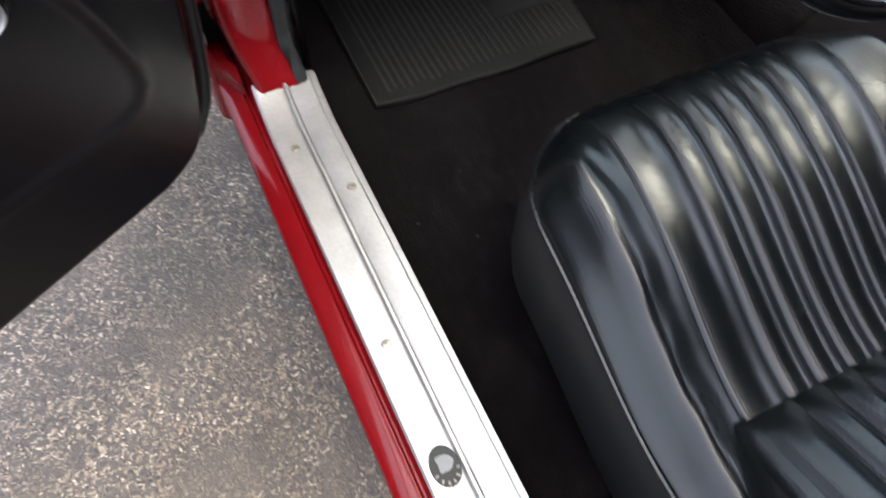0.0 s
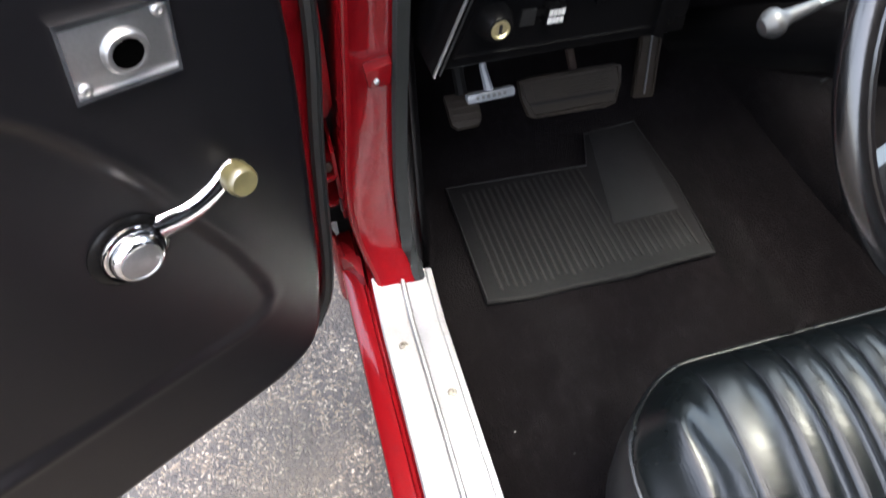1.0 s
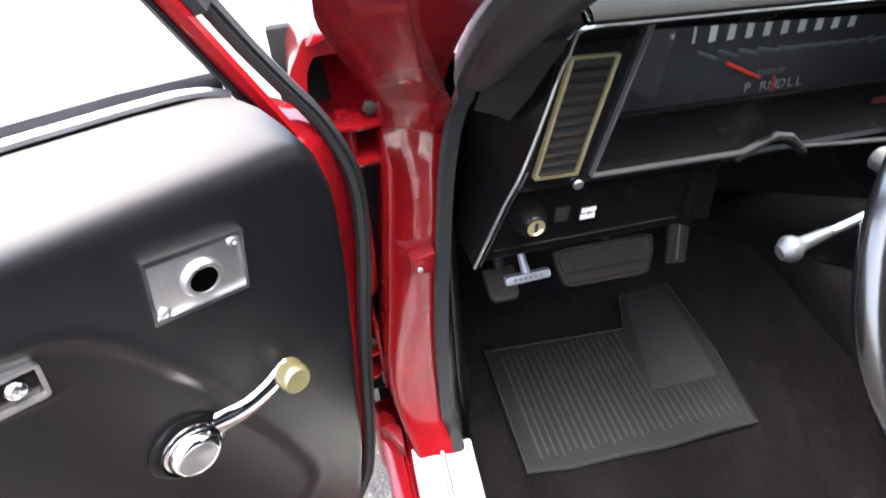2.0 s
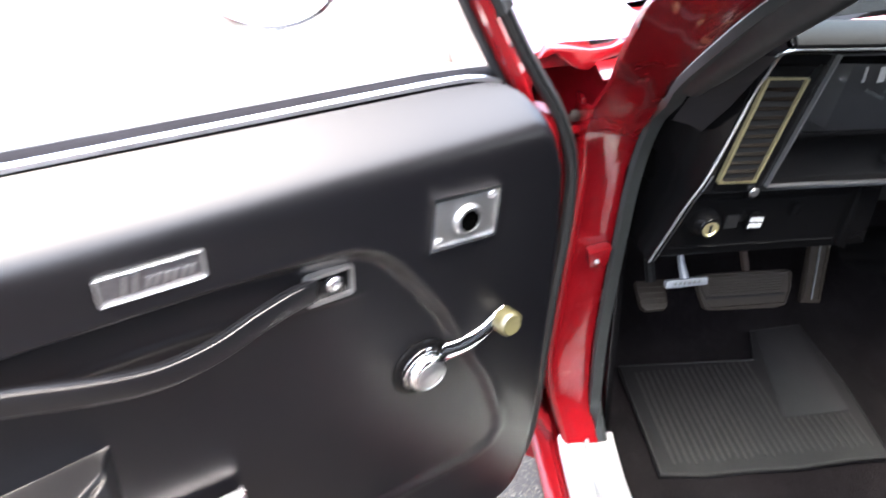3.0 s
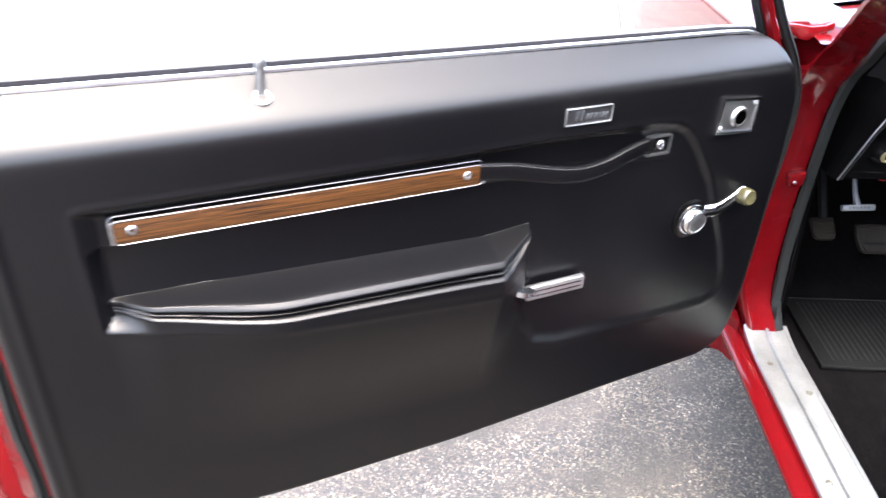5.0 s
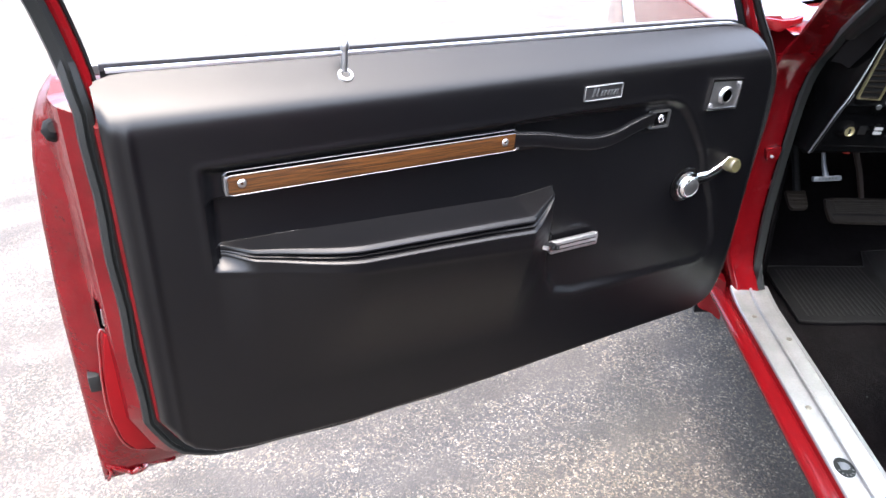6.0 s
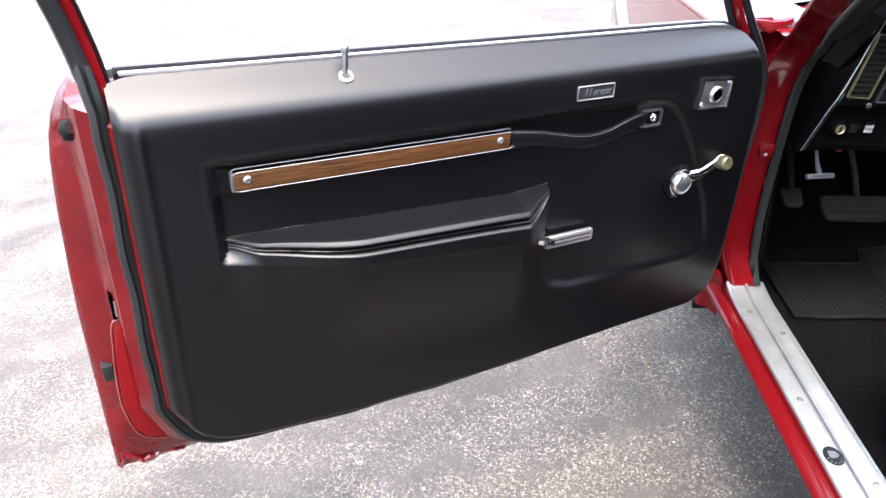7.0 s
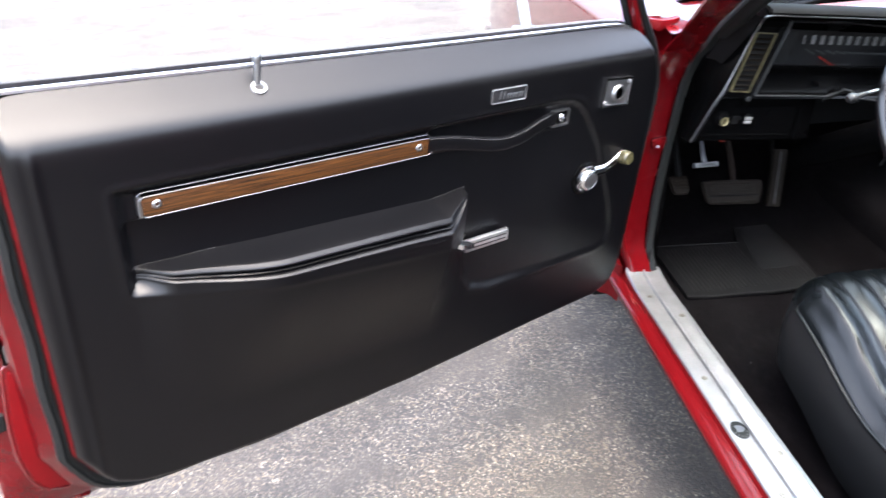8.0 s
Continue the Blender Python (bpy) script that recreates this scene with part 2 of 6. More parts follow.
BALL = material("dull_grey_knob", (0.0095, 0.0098, 0.0098), 0.45, grain=0.5, scale=150, dirt=0.6, dirt_scale=90, bump=0.2)
DARK_BRIGHT = material("dark_bright_edge", (0.10, 0.10, 0.105), 0.3, 1.0, grain=0.3, scale=200, dirt=0.4, dirt_scale=40)
PEDAL = material("worn_pedal_rubber", (0.01017, 0.007293, 0.005083), 0.65, grain=0.5, scale=220, dirt=0.6, dirt_scale=30, bump=0.3, spec=0.15)
KNOB = material("yellowed_knob_plastic", (0.046, 0.041, 0.0175), 0.35, grain=0.3, scale=200, dirt=0.6, dirt_scale=60, bump=0.1, coat=0.3)
GREY_KNOB = material("grey_knob_plastic", (0.05, 0.053, 0.052), 0.5, grain=0.5, scale=120, dirt=0.6, dirt_scale=90, bump=0.2)
WHITE = material("white_paint", (0.22, 0.22, 0.215), 0.5, grain=0.3, scale=300, dirt=0.3, dirt_scale=40)
NEEDLE = material("red_needle", (0.33, 0.0165, 0.011), 0.4, dirt=0.2)
WIPER = material("worn_window_wiper", (0.06, 0.062, 0.064), 0.7, grain=0.6, scale=220, dirt=0.7, dirt_scale=40, bump=0.3)
WORN_STEEL = material("tarnished_screw_steel", (0.27, 0.25, 0.215), 0.4, 1.0, grain=0.6, scale=300, dirt=0.8, dirt_scale=120, bump=0.2, dark=0.3)
BRASS = material("gold_trim", (0.36, 0.32, 0.18), 0.35, 0.9, grain=0.3, scale=300, dirt=0.5, dirt_scale=40)
BRONZE = material("smoky_bronze", (0.0046, 0.0029, 0.0017), 0.6, grain=0.7, scale=120, dirt=0.8, dirt_scale=110, dark=0.15, spec=0.04)
PAD = material("dash_pad_vinyl", (0.0011, 0.0012, 0.0012), 0.7, grain=0.4, scale=300, dirt=0.4, dirt_scale=12, bump=0.3, spec=0.08)
CLOTH = material("faded_liner_cloth", (0.0062, 0.0056, 0.0060), 0.8, grain=0.4, scale=300, dirt=0.5, dirt_scale=16, bump=0.2, spec=0.1)
DIM_RED = material("dim_red_lens", (0.008, 0.0007, 0.0008), 0.4, dirt=0.3, spec=0.2)
POLISHED = material("polished_chrome", (0.62, 0.62, 0.63), 0.07, 1.0, grain=0.1, scale=300, dirt=0.2, dirt_scale=60, dark=0.7)
BADGE = material("cast_badge_metal", (0.13, 0.13, 0.137), 0.4, 1.0, grain=0.4, scale=400, dirt=0.5, dirt_scale=90, bump=0.2, dark=0.5)
# dark purple-grey that stands in for the shade down the window slot
SLOT = material("slot_shade_fill", (0.0026, 0.0022, 0.0030), 0.9, grain=0.5, scale=150, dirt=0.5, dirt_scale=30, bump=0.3, spec=0.1)
# near-black without gloss: the shade inside holes, put into the colour
BORE = material("bore_shade_black", (0.0003, 0.0003, 0.0003), 0.9, spec=0.0)
# matte seat vinyl, base colour raised to carry the sky light on its side
SEAT_SIDE = vinyl_material("sky_lightened_vinyl", (0.0040, 0.0041, 0.0044), 0.5, 0.0026, 0.6, 0.25, 0.0004)
RUST = material("rusty_steel", (0.012, 0.007, 0.005), 0.6, grain=0.5, scale=150, dirt=0.6, dirt_scale=30, bump=0.3, spec=0.2)
DIAL = material("dark_dial_face", (0.012, 0.0123, 0.0130), 0.45, dirt=0.4, dirt_scale=20, coat=0.3)
LABEL_BLACK = material("black_ink", (0.0010, 0.0012, 0.0011), 0.4, grain=0.3, scale=300, spec=0.2)
ASPHALT = asphalt_material()
WOOD = wood_material()
GLASS = glass_material()

# ---- building helpers ----
BASE = {}


def thing(name, label, category, m=None, group="", kind=""):
    """An empty that holds a thing's parts."""
    ob = new(name)
    ob.empty_display_size = 0.05
    ob.matrix_world = m if m is not None else Matrix()
    BASE[ob] = ob.matrix_world.copy()
    return tagged(ob, label, category, group, kind)


def mesh_of(name, bm, mat, smooth=True):
    bmesh.ops.recalc_face_normals(bm, faces=bm.faces[:])
    me = bpy.data.meshes.new(name)
    bm.to_mesh(me)
    bm.free()
    me.materials.append(mat)
    if smooth:
        me.shade_smooth()
        me.set_sharp_from_angle(angle=radians(38))
    return me


def part(name, bm, mat, parent, label="", world=False, smooth=True):
    """One mesh under a thing or a part. world: the bmesh is in world metres, not in the thing's own."""
    root = parent
    while root.parent:
        root = root.parent
    if world:
        bmesh.ops.transform(bm, matrix=BASE[root].inverted(), verts=bm.verts[:])
    ob = new(name, mesh_of(name, bm, mat, smooth))
    ob.parent = parent
    return tagged(ob, label)


def solo(name, bm, mat, label, category, kind="", group=""):
    """A thing of one mesh, in world metres."""
    return tagged(new(name, mesh_of(name, bm, mat)), label, category, group, kind)


def bevelled(bm, width, segments=2, angle=30):
    if width > 0:
        es = [e for e in bm.edges if len(e.link_faces) == 2 and e.calc_face_angle(0) > radians(angle)]
        bmesh.ops.bevel(bm, geom=es, offset=width, segments=segments, profile=0.6, affect="EDGES", clamp_overlap=True)
    return bm


def box(x0, x1, y0, y1, z0, z1, bevel=0.003, m=None, bm=None):
    b = bmesh.new()
    bmesh.ops.create_cube(b, size=1)
    bmesh.ops.transform(b, matrix=Matrix.LocRotScale(((x0 + x1) / 2, (y0 + y1) / 2, (z0 + z1) / 2), None, (x1 - x0, y1 - y0, z1 - z0)), verts=b.verts[:])
    bevelled(b, bevel)
    if m is not None:
        bmesh.ops.transform(b, matrix=m, verts=b.verts[:])
    return merged(bm, b)


def merged(bm, b):
    """Adds b to bm, where there is one."""
    if bm is None:
        return b
    me = bpy.data.meshes.new("piece")
    b.to_mesh(me)
    b.free()
    bm.from_mesh(me)
    bpy.data.meshes.remove(me)
    return bm


def prism(points, depth, axis=1, start=0.0, bevel=0.002, bm=None, m=None):
    """A flat outline in the two other axes, given depth along the axis from start."""
    b = bmesh.new()

    def place(p, d):
        q = list(p)
        q.insert(axis, d)
        return q
    lo = [b.verts.new(place(p, start)) for p in points]
    hi = [b.verts.new(place(p, start + depth)) for p in points]
    n = len(points)
    b.faces.new(lo)
    b.faces.new(hi)
    for i in range(n):
        b.faces.new((lo[i], lo[(i + 1) % n], hi[(i + 1) % n], hi[i]))
    bmesh.ops.recalc_face_normals(b, faces=b.faces[:])
    bevelled(b, bevel)
    if m is not None:
        bmesh.ops.transform(b, matrix=m, verts=b.verts[:])
    return merged(bm, b)


def grid(rows, bm=None, closed=False):
    """A sheet through rows of points."""
    bm = bm or bmesh.new()
    vs = [[bm.verts.new(p) for p in r] for r in rows]
    for a, c in zip(vs, vs[1:]):
        n = len(a)
        for i in range(n if closed else n - 1):
            j = (i + 1) % n
            bm.faces.new((a[i], a[j], c[j], c[i]))
    return bm


def smooth_path(pts, steps=6):
    """Catmull-Rom through the points."""
    p = [Vector(q) for q in pts]
    p = [2 * p[0] - p[1]] + p + [2 * p[-1] - p[-2]]
    out = []
    for i in range(1, len(p) - 2):
        for k in range(steps):
            t = k / steps
            a, b, c, d = p[i - 1:i + 3]
            out.append(0.5 * (2 * b + (c - a) * t + (2 * a - 5 * b + 4 * c - d) * t * t + (3 * b - a - 3 * c + d) * t ** 3))
    return out + [p[-2]]


def sweep(pts, profile, up=(0, 0, 1), bm=None, caps=True, scale=None):
    """A closed profile [(side, up)] carried along a path."""
    pts = [Vector(p) for p in pts]
    rows = []
    for i, p in enumerate(pts):
        d = (pts[min(i + 1, len(pts) - 1)] - pts[max(i - 1, 0)]).normalized()
        s = d.cross(Vector(up))
        s = s.normalized() if s.length > 1e-6 else Vector((1, 0, 0))
        w = s.cross(d)
        k = scale(i / (len(pts) - 1)) if scale else 1
        rows.append([p + (s * a + w * b) * k for a, b in profile])
    b = grid(rows, None, closed=True)
    if caps:
        b.verts.ensure_lookup_table()
        n = len(profile)
        b.faces.new(b.verts[:n])
        b.faces.new(b.verts[-n:])
    return merged(bm, b)


def ring(r, n=12, flat=1.0):
    return [(r * math.cos(2 * math.pi * i / n), r * flat * math.sin(2 * math.pi * i / n)) for i in range(n)]


def tube(pts, r, n=10, up=(0, 0, 1), bm=None, scale=None, flat=1.0):
    return sweep(pts, ring(r, n, flat), up, bm, True, scale)


def lathe(profile, m, n=32, bm=None):
    """A profile [(radius, height)] turned about z, then placed by m."""
    rows = [[m @ Vector((max(r, 1e-5) * math.cos(2 * math.pi * i / n), max(r, 1e-5) * math.sin(2 * math.pi * i / n), h)) for i in range(n)] for r, h in profile]
    b = grid(rows, None, closed=True)
    bmesh.ops.remove_doubles(b, verts=b.verts[:], dist=2e-5)
    return merged(bm, b)


def rounded(u0, u1, v0, v1, r, n=5):
    """A rounded rectangle's outline."""
    out = []
    for cu, cv, a in ((u1 - r, v1 - r, 0), (u0 + r, v1 - r, 90), (u0 + r, v0 + r, 180), (u1 - r, v0 + r, 270)):
        for k in range(n + 1):
            t = radians(a + 90 * k / n)
            out.append((cu + r * math.cos(t), cv + r * math.sin(t)))
    return out


def step(a, b, x):
    t = np.clip((np.asarray(x, float) - a) / (b - a), 0, 1)
    return t * t * (3 - 2 * t)


def inside_distance(px, py, poly):
    """Signed distance to a polygon, positive inside."""
    d = np.full(px.shape, 1e9)
    ins = np.zeros(px.shape, bool)
    n = len(poly)
    for i in range(n):
        ax, ay = poly[i]
        bx, by = poly[(i + 1) % n]
        ex, ey = bx - ax, by - ay
        t = np.clip(((px - ax) * ex + (py - ay) * ey) / (ex * ex + ey * ey), 0, 1)
        d = np.minimum(d, np.hypot(px - ax - t * ex, py - ay - t * ey))
        cross = (ay > py) != (by > py)
        with np.errstate(divide="ignore", invalid="ignore"):
            ins ^= cross & (px < (bx - ax) * (py - ay) / (by - ay) + ax)
    return np.where(ins, d, -d)


def screw(r, m, bm=None):
    """A domed screw head with a cross recess."""
    bm = lathe([(r, 0), (r, r * 0.25), (r * 0.8, r * 0.5), (r * 0.4, r * 0.6), (r * 0.28, r * 0.3), (0, r * 0.25)], m, 16, bm)
    return bm


# ---- ground ----
bm = grid([[(x, y, 0) for x in np.linspace(-300, 300, 13)] for y in np.linspace(-300, 300, 13)])
tagged(solo("ground", bm, ASPHALT, "worn grey asphalt car park with exposed pebbles", "ground", "structure"))

# ---- the open door, in its own frame: x towards its latch edge, y out of the trim panel, z up ----
U = Vector((-0.8647, -0.4951, 0.0847))
Vv = Vector((0.0976, -0.0002, 0.9952))
Nn = Vector((0.4927, -0.8688, -0.0485))
DOOR = Matrix(((U.x, Nn.x, Vv.x, -0.167), (U.y, Nn.y, Vv.y, -0.069), (U.z, Nn.z, Vv.z, 0.899), (0, 0, 0, 1)))
door = thing("car_door", "open red car door with black vinyl trim and walnut strip", "car door", DOOR)

TOP_U = (-0.145, -0.1435, -0.142, -0.138, -0.132, -0.118, -0.097, -0.085, -0.070, -0.05, 0.0, 0.2, 1.0, 1.02, 1.045)
TOP_V = (-0.30, -0.20, -0.10, -0.03, 0.018, 0.055, 0.084, 0.098, 0.107, 0.1105, 0.112, 0.1125, 0.1165, 0.1155, 0.110)
LOW_U = (-0.145, -0.138, -0.125, -0.105, -0.067, 0.121, 0.46, 0.73, 0.915, 0.971, 1.008, 1.024, 1.045)
LOW_V = (-0.345, -0.44, -0.475, -0.493, -0.508, -0.513, -0.527, -0.524, -0.511, -0.50, -0.478, -0.452, -0.41)


def panel_outline(n=60, m=14):
    us = -0.145 + 1.190 * (1 - np.cos(np.linspace(0, np.pi, n))) / 2
    low = [(u, float(np.interp(u, LOW_U, LOW_V))) for u in us]
    rear = [(1.045, float(v)) for v in np.linspace(LOW_V[-1], TOP_V[-1], m + 2)[1:-1]]
    top = [(u, float(np.interp(u, TOP_U, TOP_V))) for u in us[::-1]]
    return low + rear + top


RECESS = [(0.932, -0.008), (0.145, -0.002), (0.118, -0.006), (0.097, -0.016), (0.078, -0.034), (0.058, -0.060), (0.024, -0.110), (0.0, -0.160), (-0.041, -0.240), (-0.066, -0.310),
          (-0.068, -0.335), (-0.058, -0.352), (-0.035, -0.360), (0.285, -0.358), (0.33, -0.345), (0.35, -0.31), (0.375, -0.20), (0.93, -0.15)]
ARM_U = (0.350, 0.370, 0.390, 0.410, 0.430, 0.505, 0.627, 0.752, 0.820, 0.856, 0.900, 0.93)
LIP_V = (-0.136, -0.139, -0.143, -0.147, -0.150, -0.147, -0.143, -0.139, -0.135, -0.132, -0.127, -0.126)
LEDGE_V = (-0.141, -0.152, -0.167, -0.176, -0.178, -0.173, -0.168, -0.164, -0.157, -0.152, -0.143, -0.140)


ARM_X = np.linspace(0.35, 0.93, 400)


def eased(vs):
    """Rounds the corners of a line of stations along the armrest."""
    y = np.interp(ARM_X, ARM_U, vs)
    for _ in range(2):
        p = np.pad(y, 22, mode="edge")
        q = np.convolve(p, np.ones(45) / 45, mode="valid")
        k = step(0.46, 0.54, ARM_X)
        y = y * (1 - k) + q * k
    return y


LIP_V, LEDGE_V, ARM_U = eased(LIP_V), eased(LEDGE_V), ARM_X


def panel_depth(u, v):
    """Relief of the moulded trim: top roll, sunken bay, armrest with its two lips, swelling below it."""
    d = -1.17 * 0.006 * np.log1p(np.exp((v - 0.070) / 0.006))
    sd = inside_distance(u, v, RECESS)
    soft = 0.010 - 0.003 * step(0.20, 0.06, u)
    bay = step(0.0, 1.0, (sd + soft) / (2 * soft))
    d -= (0.008 + 0.021 * np.clip((v + 0.36) / 0.36, 0, 1)) * bay * (1 - 0.74 * step(0.28, 0.10, u))
    d += 0.001 * np.exp(-((sd + 0.010) / 0.006) ** 2) * step(0.03, 0.0, v)
    lip, ledge = np.interp(u, ARM_U, LIP_V), np.interp(u, ARM_U, LEDGE_V)
    ends = step(0.350, 0.362, u) * step(0.936, 0.876, u)
    d += 0.014 * bay * step(0.438, 0.446, u) * step(-0.058, -0.050, v)
    d += 0.0018 * bay * np.exp(-((v + 0.053) / 0.0035) ** 2) * step(0.10, 0.13, u) * step(0.45, 0.43, u)
    reach = (0.034 + 0.036 * step(0.90, 0.72, u)) * (0.26 + 0.74 * np.clip((u - 0.352) / 0.076, 0, 1))
    rise = 0.003 + 0.006 * step(0.352, 0.44, u) * step(0.915, 0.80, u)
    slope = np.clip((lip + rise - v) / rise, 0, 1)
    up = 0.6 * slope * slope * (3 - 2 * slope) + 0.4 * np.sin(np.pi / 2 * slope)
    k = np.clip((lip - v) / np.maximum(lip - ledge, 0.008), 0, 1)
    face = 0.90 + 0.10 * np.sin(np.pi / 2 * np.clip(k / 0.36, 0, 1)) - 0.06 * k - 0.14 * np.exp(-((k - 0.42) / 0.10) ** 2) - 0.13 * np.exp(-((k - 0.68) / 0.07) ** 2) + 0.075 * np.exp(-((k - 0.93) / 0.11) ** 2)
    low = step(0.0, 1.0, (ledge - v) / 0.25)
    below = step(-0.30, -0.37, v)
    side = (ends * (1 - below) + step(0.24, 0.44, u) * step(0.97, 0.86, u) * below) * (1 - bay * below)
    d += side * up * face * (reach - 0.020 * (1 - bay)) * (1 - low)
    d += 0.0035 * np.exp(-((u - 1.017) / 0.005) ** 2) * step(0.08, 0.04, v)
    return d


def trim_panel():
    nu, nv = 280, 300
    us = -0.145 + 1.190 * (0.15 * (1 - np.cos(np.linspace(0, np.pi, nu))) / 2 + 0.85 * np.linspace(0, 1, nu))
    lo, hi = np.interp(us, LOW_U, LOW_V), np.interp(us, TOP_U, TOP_V)
    lip, ledge = np.interp(us, ARM_U, LIP_V), np.interp(us, ARM_U, LEDGE_V)
    stops = [lo]
    for i, a in enumerate((ledge - 0.03, ledge - 0.004, lip - 0.003, lip + 0.013, np.full(nu, -0.108))):
        stops.append(np.clip(np.clip(a, lo + 0.002 * (i + 1), None), None, hi - 0.002 * (6 - i)))
    stops.append(hi)
    k = []
    for a, b, n in zip(stops, stops[1:], (96, 26, 36, 48, 16, 92)):
        k += [a + (b - a) * t for t in np.arange(n) / n]
    k.append(hi)
    vv = np.array(k)
    nv = len(vv)
    uu = np.repeat(us[None], nv, 0)
    edge = np.abs(inside_distance(uu, vv, panel_outline(90)))
    dd = panel_depth(uu, vv) - 0.016 * (1 - np.clip(edge / 0.014, 0, 1)) ** 2.2 * step(0.10, 0.05, vv)
    return grid([[(uu[j, i], dd[j, i], vv[j, i]) for i in range(nu)] for j in range(nv)])


panel = part("trim_panel", trim_panel(), PANEL, door, "moulded black vinyl trim with armrest and sunken bay")


def grown(e_front, e_rear, e_low, e_top, y, shrink=0.0):
    """The panel's outline pushed outwards by side, at depth y."""
    out = []
    for u, v in panel_outline(60):
        a = e_rear * float(np.clip((u - 0.86) / 0.15, 0, 1)) - e_front * float(np.clip((0.06 - u) / 0.16, 0, 1))
        b = -e_low * float(np.clip((-0.34 - v) / 0.13, 0, 1)) + e_top * float(np.clip((v - 0.05) / 0.06, 0, 1))
        uu, vv = u + a, v + b
        uu, vv = uu + (0.46 - uu) * shrink, vv + (-0.2 - vv) * shrink
        out.append((uu, y, vv))
    return out


def outer_outline():
    """The outer skin's edge: square lower rear corner, rounded upper rear one."""
    low = [(-0.13 + 1.279 * k, float(np.interp(k, (0, 0.03, 0.1, 1), (-0.50, -0.56, -0.594, -0.612)))) for k in (1 - np.cos(np.linspace(0, np.pi, 60))) / 2]
    vs = -0.612 + 0.71 * (1 - (1 - np.linspace(0, 1, 16)[1:-1]) ** 1.7)
    rear = [(float(np.interp(v, (-0.612, -0.44, -0.242, -0.077, 0.01, 0.06, 0.085, 0.098), (1.149, 1.148, 1.146, 1.137, 1.128, 1.113, 1.098, 1.084))), float(v)) for v in vs]
    top = [(1.084 - 1.17 * k, 0.098 - 0.004 * k - (0.07 * max(0, (k - 0.95) / 0.05) ** 2)) for k in (1 - np.cos(np.linspace(0, np.pi, 60))) / 2]
    return low + rear + top


def edge_loop(y, mix, e=(0.04, 0.05, 0.045, -0.03), shrink=0.0):
    """Between the trim's own outline, pushed outwards, and the skin's edge."""
    a, b = grown(*e, y), outer_outline()
    out = []
    for p, q in zip(a, b):
        u, v = p[0] + (q[0] - p[0]) * mix, p[2] + (q[1] - p[2]) * mix
        out.append((u + (0.46 - u) * shrink, y, v + (-0.2 - v) * shrink))
    return out


def door_shell():
    loops = [grown(-0.004, -0.004, -0.004, -0.05, -0.024), grown(0.004, 0.004, 0.004, -0.05, -0.026), grown(0.012, 0.008, 0.006, -0.045, -0.036),
             grown(0.040, 0.014, 0.012, -0.04, -0.046), grown(0.046, 0.040, 0.034, -0.03, -0.060), edge_loop(-0.070, 0.0, (0.04, 0.044, 0.04, -0.03)), edge_loop(-0.100, 0.05), edge_loop(-0.105, 0.16), edge_loop(-0.109, 0.30), edge_loop(-0.120, 0.60),
             edge_loop(-0.130, 0.86), edge_loop(-0.136, 0.98), edge_loop(-0.141, 1.0), edge_loop(-0.148, 1.0), edge_loop(-0.153, 0.985), edge_loop(-0.166, 1.0, shrink=0.12), edge_loop(-0.180, 1.0, shrink=0.5), edge_loop(-0.184, 1.0, shrink=0.93)]
    b = grid(loops, None, closed=True)
    b.verts.ensure_lookup_table()
    n = len(loops[0])
    b.faces.new(b.verts[-n:])
    return b


shell = part("door_shell", door_shell(), RED_JAMB, door, "glossy red painted steel door shell with rolled edge")

# rubber seal round the shell
ring_pts = [(p[0] + 0.0016 * math.sin(38 * p[2]), p[1], p[2] + 0.0014 * math.sin(31 * p[0])) for p in grown(0.042, 0.013, 0.014, 0.0, -0.039)]
n_low = 60
seal_low = [q for q in ring_pts[:n_low] if q[0] > -0.12]
seal_front = [(-0.044, -0.050, 0.212), (-0.072, -0.050, 0.170), (-0.093, -0.049, 0.138), (-0.118, -0.047, 0.103), (-0.142, -0.044, 0.070), (-0.161, -0.041, 0.034), (-0.173, -0.039, 0.0), (-0.179, -0.039, -0.04),
              (-0.180, -0.039, -0.10), (-0.176, -0.039, -0.18), (-0.1745, -0.039, -0.26), (-0.175, -0.039, -0.34), (-0.174, -0.039, -0.40), (-0.168, -0.039, -0.455), (-0.150, -0.039, -0.495)]
rear_top = [q for q in ring_pts[n_low:] if q[0] > 1.0 and q[2] < 0.095]
path = smooth_path(seal_front, 4) + seal_low + rear_top + [(1.062, -0.044, 0.10), (1.065, -0.05, 0.13), (1.070, -0.062, 0.16)]
path = [p for i, p in enumerate(path) if i == 0 or (Vector(p) - Vector(path[i - 1])).length > 0.004]
part("weatherstrip", sweep(path, [(0.013, 0.0), (0.011, 0.008), (0.004, 0.013), (0.001, 0.008), (-0.002, 0.013), (-0.009, 0.009), (-0.011, 0.0), (-0.008, -0.007), (0.008, -0.007)], up=(0, 1, 0), scale=lambda k: 0.66 + 0.34 * float(step(0.45, 0.75, k))), RUBBER, door, "grey rubber door seal, slightly wavy")

# window frame with its channel and seal
frame_path = smooth_path([(-0.122, -0.052, 0.058), (-0.098, -0.052, 0.097), (-0.030, -0.05, 0.205), (0.08, -0.02, 0.38), (0.17, 0.0, 0.46), (0.32, 0.015, 0.495), (0.60, 0.02, 0.505),
                          (0.92, 0.02, 0.50), (1.076, 0.015, 0.485), (1.121, 0.0, 0.44), (1.101, -0.02, 0.33), (1.064, -0.05, 0.19), (1.048, -0.056, 0.10), (1.049, -0.06, 0.035)], 8)
